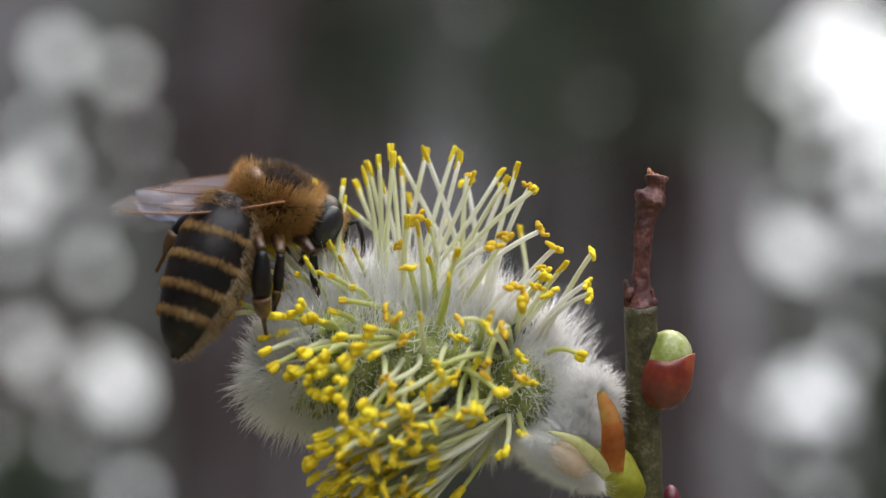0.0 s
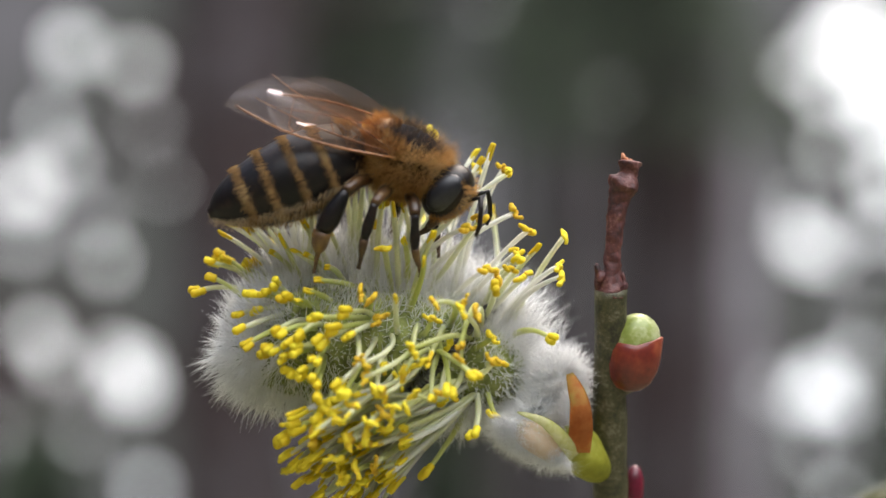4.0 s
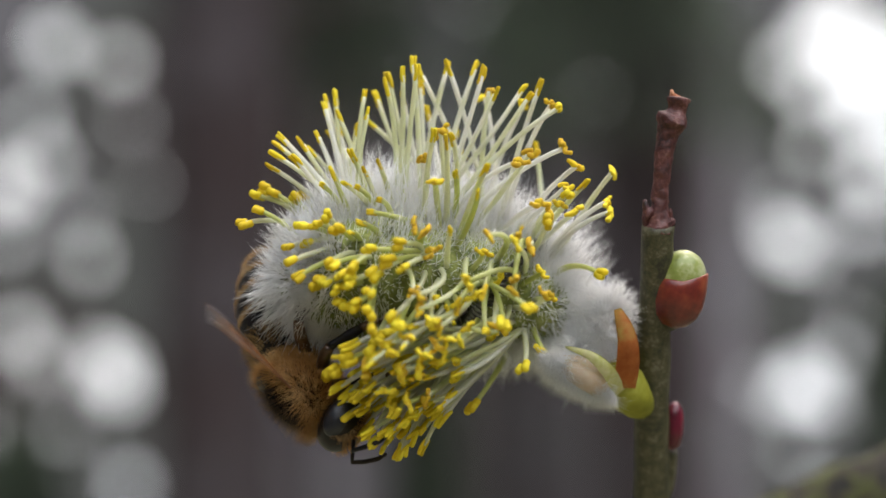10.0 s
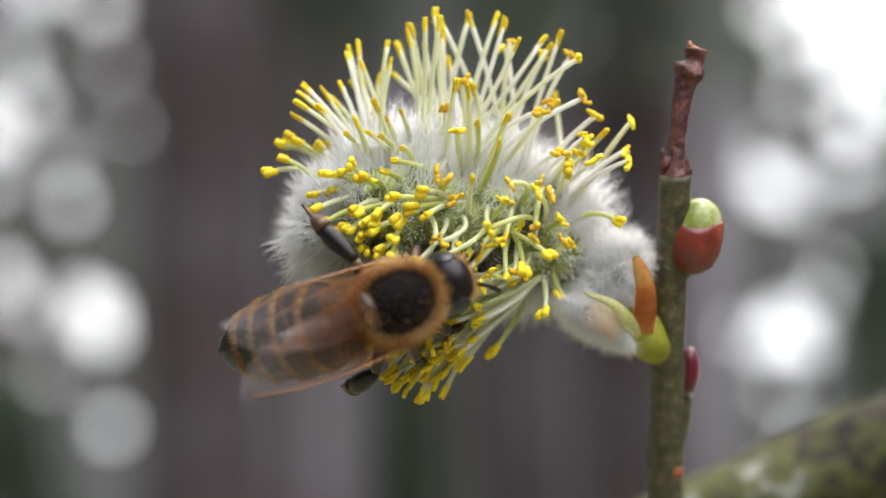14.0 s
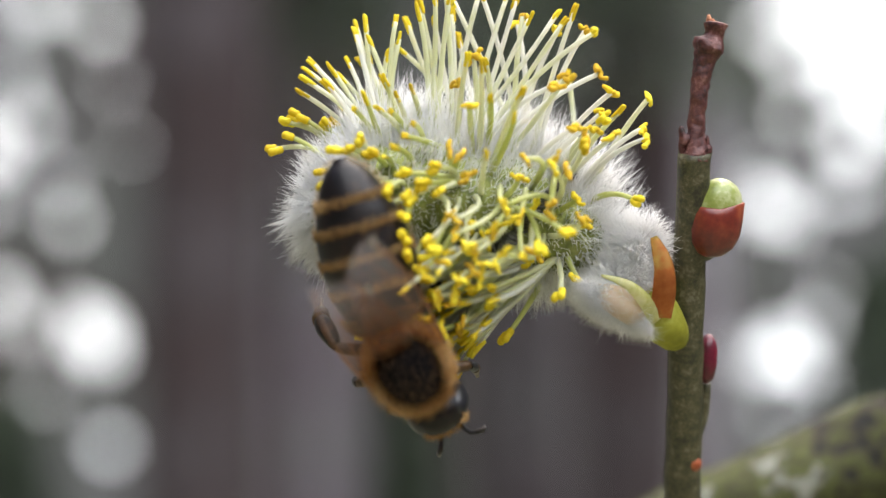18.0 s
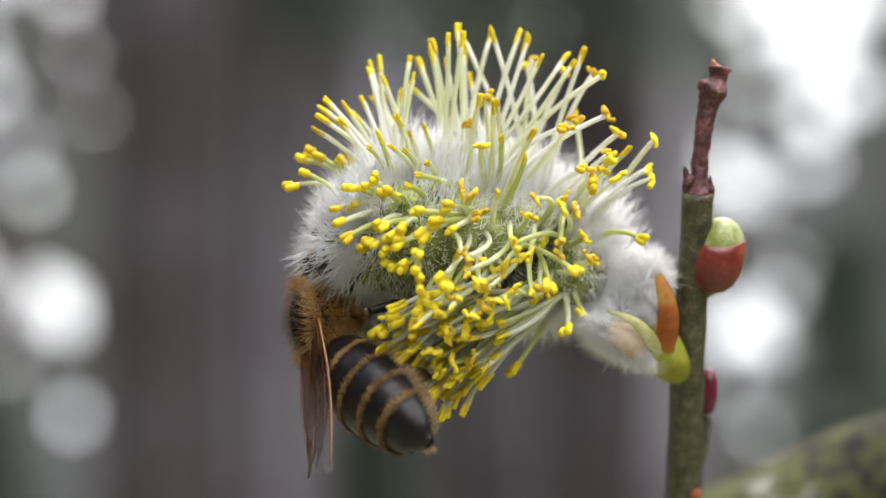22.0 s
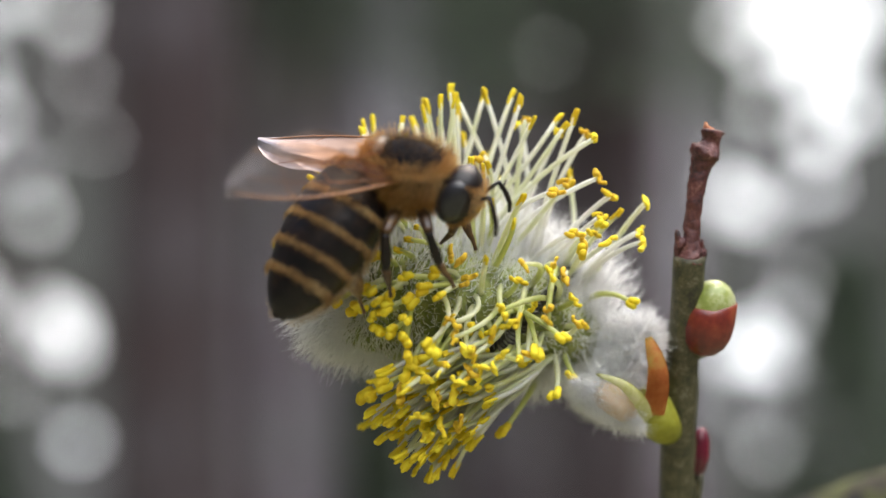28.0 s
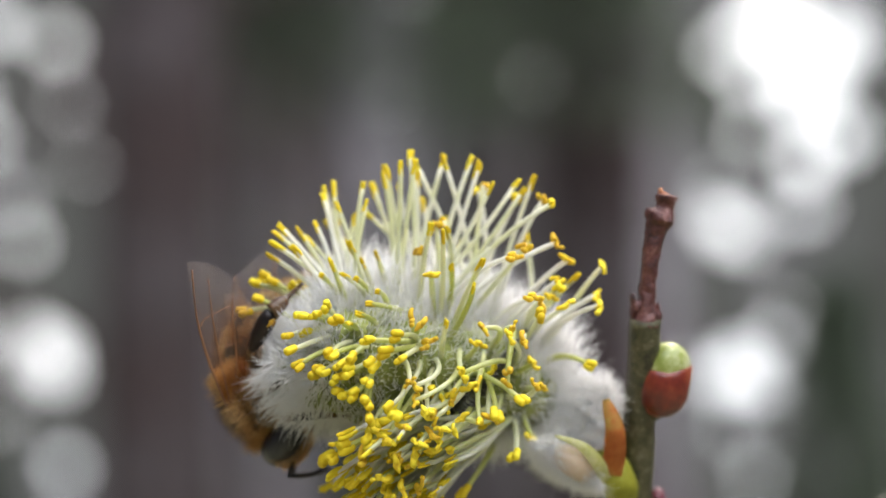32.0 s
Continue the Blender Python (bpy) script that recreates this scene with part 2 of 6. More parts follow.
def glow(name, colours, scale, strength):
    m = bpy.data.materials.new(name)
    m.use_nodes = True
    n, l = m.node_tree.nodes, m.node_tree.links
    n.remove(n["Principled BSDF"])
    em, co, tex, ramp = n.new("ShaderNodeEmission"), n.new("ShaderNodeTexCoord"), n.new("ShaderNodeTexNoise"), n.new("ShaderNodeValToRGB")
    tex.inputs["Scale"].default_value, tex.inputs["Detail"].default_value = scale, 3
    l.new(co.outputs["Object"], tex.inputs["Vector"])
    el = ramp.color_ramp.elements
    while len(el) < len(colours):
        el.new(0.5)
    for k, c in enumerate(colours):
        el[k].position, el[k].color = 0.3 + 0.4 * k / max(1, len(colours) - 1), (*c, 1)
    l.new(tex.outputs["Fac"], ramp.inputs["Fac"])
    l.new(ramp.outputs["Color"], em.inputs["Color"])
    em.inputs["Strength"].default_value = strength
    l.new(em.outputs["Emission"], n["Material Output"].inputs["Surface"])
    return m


# far trees carry their dim brightness as emission instead of being lit
M_WOOD_GLOW = glow("far_woodland_glow", [(0.030, 0.022, 0.024), (0.050, 0.053, 0.049), (0.105, 0.10, 0.112)], 1.1, 1.08)
M_SKY_AND_FILL = glow("sky_and_fill_glow", [(0.93, 0.96, 1.0), (1.0, 1.0, 1.0)], 2.0, 1.2)


# ---- mesh helpers ----
def mesh_of(name, bm, mat, smooth=True):
    me = bpy.data.meshes.new(name)
    bm.to_mesh(me)
    bm.free()
    me.materials.append(mat)
    if smooth:
        me.polygons.foreach_set("use_smooth", [True] * len(me.polygons))
    return me


def part(name, bm, mat, parent, label="", m=None, smooth=True):
    """Links a bmesh (or a ready mesh) as one mesh object under a thing or a part."""
    me = bm if isinstance(bm, bpy.types.Mesh) else mesh_of(name, bm, mat, smooth)
    ob = new(name, me)
    ob.parent = parent
    if m is not None:
        ob.matrix_basis = m
    return tagged(ob, label) if label else ob


def thing(name, place, label, category, group="", kind=""):
    return tagged(at_place(new(name), place), label, category, group, kind)


def at_place(ob, place):
    ob.location = place
    return ob


def frames_along(pts):
    """Sideways and upward directions along a line of points, with no twist."""
    tang = [(pts[min(i + 1, len(pts) - 1)] - pts[max(i - 1, 0)]).normalized() for i in range(len(pts))]
    side = tang[0].orthogonal().normalized()
    out = []
    for t in tang:
        side = (side - t * side.dot(t)).normalized()
        out.append((t, side, t.cross(side)))
    return out


def tube(bm, pts, radii, sides=8, rough=0.0, seed=0, caps=True, lump=900.0):
    """A round, tapered, slightly uneven rod along the points (all in metres)."""
    pts = [Vector(p) for p in pts]
    rings = []
    for p, r, (t, a, b) in zip(pts, radii, frames_along(pts)):
        ring = []
        for k in range(sides):
            w = 2 * math.pi * k / sides
            d = a * math.cos(w) + b * math.sin(w)
            q = p + d * r
            if rough:
                q = p + d * r * (1 + rough * noise.noise(q * lump + Vector((seed, 0, 0))))
            ring.append(bm.verts.new(q))
        rings.append(ring)
    for r0, r1 in zip(rings, rings[1:]):
        for k in range(sides):
            bm.faces.new((r0[k], r0[(k + 1) % sides], r1[(k + 1) % sides], r1[k]))
    if caps and sides > 2:
        bm.faces.new(rings[0][::-1])
        bm.faces.new(rings[-1])
    return bm


def smooth_line(pts, n):
    """n points of a smooth line through the given ones."""
    pts = [Vector(p) for p in pts]
    out = []
    for i in range(n):
        s = i / (n - 1) * (len(pts) - 1)
        k = min(int(s), len(pts) - 2)
        f = s - k
        p0, p1, p2, p3 = pts[max(k - 1, 0)], pts[k], pts[k + 1], pts[min(k + 2, len(pts) - 1)]
        out.append(0.5 * ((2 * p1) + (p2 - p0) * f + (2 * p0 - 5 * p1 + 4 * p2 - p3) * f * f + (3 * p1 - p0 - 3 * p2 + p3) * f ** 3))
    return out


def spread(values, n):
    out = []
    for i in range(n):
        s = i / (n - 1) * (len(values) - 1)
        k = min(int(s), len(values) - 2)
        out.append(values[k] + (values[k + 1] - values[k]) * (s - k))
    return out


def revolve(bm, profile, sides=20, squash=(1, 1), axis="X"):
    """A body of revolution: (along, radius) pairs in mm, along +X."""
    rings = []
    for x, r in profile:
        ring = [bm.verts.new(Vector((x, r * squash[0] * math.cos(2 * math.pi * k / sides), r * squash[1] * math.sin(2 * math.pi * k / sides))) * MM) for k in range(sides)]
        rings.append(ring)
    for r0, r1 in zip(rings, rings[1:]):
        for k in range(sides):
            bm.faces.new((r0[k], r0[(k + 1) % sides], r1[(k + 1) % sides], r1[k]))
    bm.faces.new(rings[0][::-1])
    bm.faces.new(rings[-1])
    bmesh.ops.recalc_face_normals(bm, faces=bm.faces[:])
    return bm


def ball(bm, centre, radii, turn=None, seg=16, rough=0.0, lump=900):
    """An uneven egg-shaped body, mm."""
    m = Matrix.Translation(Vector(centre) * MM) @ (turn.to_matrix().to_4x4() if turn else Matrix.Identity(4)) @ Matrix.Diagonal((radii[0] * MM, radii[1] * MM, radii[2] * MM, 1))
    got = bmesh.ops.create_uvsphere(bm, u_segments=seg, v_segments=max(6, seg * 2 // 3), radius=1.0, matrix=m)
    if rough:
        for v in got["verts"]:
            v.co += (v.co - Vector(centre) * MM) * rough * noise.noise(v.co * lump)
    return bm


class Hair:
    """Many fine tapered hairs in one mesh, from plain lists."""

    def __init__(self):
        self.v, self.f = [], []

    def strand(self, p, d, length, width, droop=Vector((0, 0, 0)), curl=0.15, steps=3):
        p, d = Vector(p), Vector(d).normalized()
        a = d.orthogonal().normalized()
        a.rotate(Matrix.Rotation(rng.uniform(0, 6.28), 3, d))
        b = d.cross(a)
        bend = (a * rng.gauss(0, curl) + b * rng.gauss(0, curl)) * length + droop * length
        base = len(self.v)
        for i in range(steps):
            s = i / steps
            c, w = p + d * length * s + bend * s * s, width * (1 - 0.6 * s)
            for k in (0, 2.094, 4.189):
                self.v.append(c + a * (w * math.cos(k)) + b * (w * math.sin(k)))
        self.v.append(p + d * length + bend)
        for i in range(steps - 1):
            q = base + 3 * i
            for k in range(3):
                self.f.append((q + k, q + (k + 1) % 3, q + 3 + (k + 1) % 3, q + 3 + k))
        q = base + 3 * (steps - 1)
        for k in range(3):
            self.f.append((q + k, q + (k + 1) % 3, q + 3))

    def mesh(self, name, mat):
        me = bpy.data.meshes.new(name)
        me.from_pydata([tuple(v) for v in self.v], [], self.f)
        me.materials.append(mat)
        me.polygons.foreach_set("use_smooth", [True] * len(me.polygons))
        return me


# ---- woodland behind ----
def woodland():
    far = 7.0
    bm = bmesh.new()
    cols = 60
    low, high = [], []
    for k in range(cols):
        a = 2 * math.pi * k / cols
        x, y = far * math.sin(a), far * math.cos(a) - 0.11
        low.append(bm.verts.new((x, y, -0.05)))
        high.append(bm.verts.new((x, y, 6.0 + 0.5 * noise.noise(Vector((x, y, 0))))))
    for k in range(cols):
        q = (k + 1) % cols
        bm.faces.new((low[k], low[q], high[q], high[k]))
    # self-glowing ring; its unseen half behind the camera also cuts low sky light
    backdrop = part("backdrop", bm, M_WOOD_GLOW, None)
    tagged(backdrop, "dim self-glowing backdrop of out-of-focus woodland all round the flower", "woodland", kind="structure")

    # glowing patches for gaps in the canopy and added fill: sideways and upward angle from the eye (hundredths of a
    # radian), share of full brightness
    left = [(-21.5, 13.7, 0.34), (-18.1, 12.7, 0.2), (-21.8, 7.7, 0.16), (-23.9, 6.2, 0.6), (-19.7, 2.4, 0.14), (-18.6, -3.5, 0.55), (-18.0, -4.3, 0.25), (-19.2, -2.5, 0.15),
            (-17.6, -9.3, 0.17), (-23.3, -1.4, 0.22), (-22.4, -2.9, 0.16), (-22.6, 9.7, 0.15), (-25.5, -6.5, 0.2), (-20.2, 4.6, 0.08),
            (-17.5, 9.6, 0.06), (-24.0, 3.4, 0.12), (-21.0, -6.6, 0.08), (-16.6, 6.4, 0.04), (-16.0, 1.0, 0.03)]
    right = [(19.7, 14.5, 1.0), (21.2, 10.3, 0.9), (16.8, 12.4, 0.18), (20.6, 12.0, 0.8), (23.0, 13.0, 0.9), (21.2, 6.5, 0.35), (23.0, 8.0, 0.5), (17.1, 3.2, 0.42), (16.2, 3.8, 0.12),
             (18.2, 2.4, 0.14), (17.6, -4.4, 0.60), (18.8, -5.2, 0.18), (16.6, -5.0, 0.16), (23.0, -1.0, 0.12), (18.3, 8.2, 0.14), (20.6, 3.9, 0.12), (24.6, 4.0, 0.3), (21.4, -7.2, 0.14),
             (20.2, -6.4, 0.22), (22.2, -9.2, 0.2), (15.2, -4.4, 0.08), (19.6, -2.8, 0.12), (18.2, 11.2, 0.25), (22.4, 10.4, 0.5), (18.2, 13.8, 0.3), (23.6, 5.4, 0.3),
             (21.8, 4.2, 0.16), (16.4, 5.2, 0.06), (20.2, -1.2, 0.06), (22.0, -4.2, 0.16), (17.2, -7.6, 0.06), (21.0, -9.6, 0.16), (18.6, -9.9, 0.1), (23.6, -7.0, 0.25)]
    # several of these faint glows are added only to lighten the upper middle
    middle = [(0.3, 16.0, 0.12), (2.9, 10.3, 0.05), (-0.8, 9.9, 0.04), (3.4, 16.4, 0.1), (5.2, 12.8, 0.04), (-6.5, -10.0, 0.03), (4.6, 9.2, 0.05), (6.4, 14.4, 0.06), (7.0, 11.0, 0.05), (9.5, -9.5, 0.03),
              (3.5, 13.2, 0.06), (6.0, 17.2, 0.1), (8.6, 12.6, 0.05), (1.4, 18.2, 0.08), (5.2, 10.6, 0.04)]
    for k, (u, v, s) in enumerate(left + right + middle):
        bm = bmesh.new()
        d = far - 0.25
        c = Vector((u / 100 * d, d - 0.11, v / 100 * d + 1.3))
        r = 0.0222 * math.sqrt(s / 2.4) * d
        verts = []
        for i in range(14):
            w = 2 * math.pi * i / 14
            q = r * (1 + 0.28 * noise.noise(Vector((k * 3.1, 1.6 * math.cos(w), 1.6 * math.sin(w)))))
            verts.append(bm.verts.new(c + Vector((q * math.cos(w), 0.002 * k, q * math.sin(w)))))
        bm.faces.new(verts)
        part("sky_gap", bm, M_SKY_AND_FILL, backdrop, "glowing patch for overcast sky between far trees and for added fill")

    bm = bmesh.new()
    n = 40
    rows = []
    for i in range(n + 1):
        s = -1 + 2 * i / n
        rows.append([bm.verts.new((math.copysign(abs(s) ** 3, s) * 400, math.copysign(abs(q) ** 3, q) * 400, 0.06 * noise.noise(Vector((s * 9, q * 9, 0)))))
                     for q in [-1 + 2 * j / n for j in range(n + 1)]])
    for i in range(n):
        for j in range(n):
            bm.faces.new((rows[i][j], rows[i + 1][j], rows[i + 1][j + 1], rows[i][j + 1]))
    tagged(part("ground", bm, M_GROUND, None), "unseen forest floor of dead grass, leaves and moss, kept pale to bounce light up", "ground", kind="structure")

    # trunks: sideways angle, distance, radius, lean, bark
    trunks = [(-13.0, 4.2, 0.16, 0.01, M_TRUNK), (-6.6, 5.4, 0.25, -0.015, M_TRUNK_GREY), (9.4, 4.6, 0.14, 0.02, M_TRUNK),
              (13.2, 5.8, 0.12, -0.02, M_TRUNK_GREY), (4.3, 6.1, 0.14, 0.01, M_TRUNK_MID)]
    for k, (u, d, r, lean, mat) in enumerate(trunks):
        bm = bmesh.new()
        pts = [Vector((lean * z, 0.02 * math.sin(z * 2 + k), z)) for z in spread([-0.05, 5.8], 16)]
        tube(bm, pts, [r * (1.35 if i == 0 else 1 - 0.02 * i) for i in range(16)], 20, 0.12, k, lump=9)
        tree = thing("tree", (u / 100 * d, d - 0.11, 0), "tall pine with dark furrowed bark, far out of focus", "tree", "trees behind the flower")
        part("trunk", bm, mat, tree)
        for j in range(4):
            z, w = 1.9 + 0.85 * j + 0.2 * k, 1.3 * j + k
            bm = bmesh.new()
            end = Vector((0.75 * math.cos(w), 0.35 * abs(math.sin(w)), 0.2))
            tube(bm, smooth_line([(lean * z, 0, z), Vector((lean * z, 0, z)) + end * 0.5, Vector((lean * z, 0, z - 0.12)) + end], 8), spread([0.028, 0.008], 8), 7, 0.2, j, lump=20)
            part("limb", bm, mat, tree)


M_NEEDLE = mottled("spruce_needles", [(0.041, 0.061, 0.035), (0.081, 0.108, 0.068), (0.135, 0.169, 0.115)], 6, 0.7, 0, translucent=0.2)


def spruce(u, d, low, high, spread_at_foot):
    """A young spruce: straight stem, drooping tiers of needled twigs."""
    tree = thing("spruce", (u / 100 * d, d - 0.11, 0), "young dark green spruce among the pines, out of focus", "tree")
    part("trunk", tube(bmesh.new(), [Vector((0.01 * math.sin(z * 3), 0, z)) for z in spread([-0.05, high], 12)], spread([0.03, 0.006], 12), 9, 0.15, 2, lump=20), M_TRUNK, tree)
    needles = Hair()
    for k in range(3000):
        s = rng.random() ** 0.8
        z, a = low + (high - low) * s, rng.uniform(0, 6.28)
        r = spread_at_foot * (1 - 0.75 * s) * math.sqrt(rng.random())
        out = Vector((math.cos(a), math.sin(a), -0.25))
        needles.strand(Vector((0, 0, z)) + out * r, out + Vector((rng.gauss(0, .6), rng.gauss(0, .6), rng.gauss(0, .5))), rng.uniform(0.03, 0.07), 0.008, steps=2)
    tagged(part("crown", needles.mesh("crown", M_NEEDLE), None, tree), kind="stuff")


woodland()
spruce(-1.9, 5.2, 0.2, 1.22, 0.13)
spruce(1.0, 5.3, 1.80, 2.9, 0.55)
spruce(-7.8, 4.9, 1.84, 2.9, 0.36)
spruce(7.6, 4.4, 1.72, 2.8, 0.40)
spruce(22.5, 5.6, 0.3, 1.35, 0.3)
spruce(-23.5, 5.6, 0.2, 0.95, 0.3)


# ---- the willow shoot ----
def P(x, y, z):
    """A place near the flower, in mm from its middle."""
    return Vector((x, y, z)) * MM


def willow_twig():
    twig = thing("willow_twig", PLANT, "green-brown willow twig with a broken reddish dead tip", "twig")
    line = smooth_line([(13.65, -0.8, 5.0), (13.6, 0.7, 0.5), (13.6, 2.5, -4.0), (13.8, 5.7, -13.0), (13.9, 10, -24), (13, 18, -48), (9, 28, -110), (2, 30, -300), (6, 20, -700), (0, 35, -1310)], 60)
    bm = bmesh.new()
    radii = spread([0.88, 0.93, 1.0, 1.05, 1.1, 1.4, 2.2, 4, 7, 11], 60)
    tube(bm, [p * MM for p in line], [r * MM for r in radii], 18, 0.10, 3)
    part("stem", bm, M_TWIG, twig)
    # dead end: thinner, wrinkled, with a joint and a ragged break
    bm = bmesh.new()
    pts = smooth_line([(13.65, -0.7, 4.5), (13.72, -0.8, 6.0), (13.9, -1.0, 8.4), (14.25, -1.1, 10.3), (14.7, -1.2, 11.4), (14.82, -1.2, 12.15)], 90)
    rr = [0.8, 0.86, 0.84, 0.7, 0.6, 0.53, 0.49, 0.47, 0.47, 0.48, 0.5, 0.52, 0.54, 0.56, 0.6, 0.66, 0.8, 0.9, 0.84, 0.62, 0.5, 0.48, 0.54, 0.62, 0.66, 0.5]
    tube(bm, [p * MM for p in pts], [r * MM * (1 + 0.04 * noise.noise(Vector((i * 0.6, 0, 3)))) for i, r in enumerate(spread(rr, 90))], 36, 0.24, 8, lump=2600)
    dead = part("dead_tip", bm, M_DEAD, twig, "dry wrinkled reddish-brown dead tip")
    bm = bmesh.new()
    for k in range(9):
        a = k * 0.7
        b0 = P(14.8 + 0.34 * math.cos(a), -1.2 + 0.34 * math.sin(a), 11.95 - 0.25 * math.cos(a))
        tube(bm, [b0, b0 + P(0.1 * math.cos(a), 0.1 * math.sin(a), 0.15 + 0.25 * rng.random())], [0.2 * MM, 0.08 * MM], 5)
    part("broken_end", bm, M_BREAK, dead, "ragged orange broken end")
    # joint flakes where live wood starts
    bm = bmesh.new()
    ball(bm, (12.98, -1.1, 5.75), (0.26, 0.3, 0.42), rough=1.2, seg=14, lump=2600)
    ball(bm, (14.38, -0.9, 5.4), (0.18, 0.25, 0.6), rough=1.2, seg=14, lump=2600)
    ball(bm, (12.9, -1.0, 5.2), (0.2, 0.2, 0.55), rough=0.6, seg=10)
    part("joint_scale", bm, M_DEAD, twig, "flaky red bark at the joint")
    # leaf scars
    for x, y, z, s in ((14.2, 5.2, -12.6, 0.55), (12.85, 2.5, -5.3, 0.5), (13.9, 6.4, -16.2, 0.5)):
        bm = bmesh.new()
        ball(bm, (x, y, z), (s, s, s * 0.85), rough=0.5, seg=12)
        part("leaf_scar", bm, M_SCAR, twig, "orange leaf scar")
    # small hidden side shoot under the crimson bud
    bm = bmesh.new()
    tube(bm, [p * MM for p in smooth_line([(14.0, 5.4, -12.0), (14.8, 4.9, -9.8), (14.95, 4.3, -8.0)], 8)], [r * MM for r in spread([0.5, 0.3], 8)], 9, 0.2, 2)
    part("side_shoot", bm, M_TWIG, twig)
    return twig


twig = willow_twig()


def willow_bud():
    bud = thing("willow_bud", PLANT + P(14.95, 0.3, 1.45), "plump willow bud, green tip breaking from red scale", "bud")
    turn = Euler((0, radians(10), 0))
    # red scale: lower cup; green tip pushes out of it
    prof = [(-2.25, 0.15), (-2.1, 0.7), (-1.6, 1.2), (-0.9, 1.48), (-0.1, 1.56), (0.45, 1.5), (0.55, 1.42), (0.5, 1.3)]
    bm = bmesh.new()
    revolve(bm, prof, 28, (1, 0.92))
    for v in bm.verts:
        x, y, z = v.co / MM
        if x > 0.3:
            v.co.x += (0.75 * max(0, -y) / 1.5 - 0.15) * MM
        v.co += v.co * 0.05 * noise.noise(v.co * 700)
    up = Matrix.Rotation(radians(-90), 4, "Y") @ Matrix.Rotation(radians(90), 4, "X")
    red = part("bud_scale", bm, M_BUD_RED, bud, "glossy brick-red bud scale", turn.to_matrix().to_4x4() @ up)
    bm = bmesh.new()
    revolve(bm, [(-0.6, 1.3), (0.3, 1.42), (0.9, 1.40), (1.5, 1.2), (1.95, 0.85), (2.2, 0.4), (2.25, 0.1)], 28, (1, 0.9))
    for v in bm.verts:
        v.co += v.co * 0.06 * noise.noise(v.co * 600)
        v.co.z += 0.12 * MM * (v.co.x / MM)
    part("bud_tip", bm, M_BUD_GREEN, bud, "pale green bud tip", turn.to_matrix().to_4x4() @ up)
    bm = bmesh.new()
    ball(bm, (-0.6, 0.5, -2.1), (0.65, 0.6, 0.4), rough=0.4, seg=12)
    part("bud_foot", bm, M_TWIG, bud)
    small = thing("willow_bud", PLANT + P(15.0, 3.9, -6.5), "small crimson bud pressed against the twig", "bud")
    bm = bmesh.new()
    revolve(bm, [(-1.5, 0.1), (-1.2, 0.42), (-0.4, 0.58), (0.5, 0.55), (1.1, 0.36), (1.35, 0.12)], 18, (1, 0.85))
    part("bud_scale", bm, M_BUD_DARK, small, "", Matrix.Rotation(radians(4), 4, "Y") @ up)
    return bud, small


bud, small_bud = willow_bud()

# ---- the catkin ----
AXIS_MID, AXIS_DIR, HALF = Vector((0.7, 1.0, 1.6)), Vector((-17.5, -4.0, 2.6)).normalized(), 8.7
UPWARD = (Vector((0, 0, 1)) - AXIS_DIR * AXIS_DIR.z).normalized()
FRONT = UPWARD.cross(AXIS_DIR)
if FRONT.y > 0:
    FRONT = -FRONT


def axis_point(u):
    """u from -1 at the free end to +1 at the foot; mm."""
    return AXIS_MID - AXIS_DIR * HALF * u + UPWARD * 0.9 * (1 - u * u) - UPWARD * 0.5


def radial(a):
    """0 is up, 90 towards the front, 180 down."""
    return UPWARD * math.cos(radians(a)) + FRONT * math.sin(radians(a))


def core_radius(u):
    return 3.5 * math.sqrt(max(0.02, 1 - abs(u) ** 2.6)) * (1.0 - 0.12 * u)


def grown_stamen(u, a, tip, bow, sway, mat):
    """A curved filament from the core at (u, a) to its tip; the anther's place and direction with it. mm."""
    foot, tip = axis_point(u) + radial(a) * core_radius(u) * 0.93, Vector(tip)
    size = (tip - foot).length
    mid = foot.lerp(tip, 0.5) + radial(a) * bow * size + Vector((rng.gauss(0, sway), rng.gauss(0, sway), rng.gauss(0, sway))) * size
    pts = [foot.lerp(mid, q).lerp(mid.lerp(tip, q), q) for q in spread([0, 1], 10)]
    out = (pts[-1] - pts[-2]).normalized()
    bm = tube(bmesh.new(), [p * MM for p in pts], [r * MM * rng.uniform(0.94, 1.06) for r in spread([0.18, 0.165, 0.15, 0.14], 10)], 6)
    return mesh_of("stamen", bm, mat), tip * MM, out


def lobe(bm, centre, half, wide, turn=0.0, bend=0.0, rough=0.3):
    """A blunt-ended pollen sac along +X, mm."""
    pts = [Vector((half * q, bend * q * q, 0)) for q in (-1, -0.93, -0.7, -0.3, 0.1, 0.5, 0.8, 0.96, 1.02)]
    m = Matrix.Translation(Vector(centre)) @ Matrix.Rotation(turn, 4, "Z")
    tube(bm, [m @ p * MM for p in pts], [wide * r * MM for r in (0.45, 0.8, 0.98, 1.0, 1.0, 1.02, 0.95, 0.7, 0.3)], 8, rough, rng.uniform(0, 50), lump=3000)


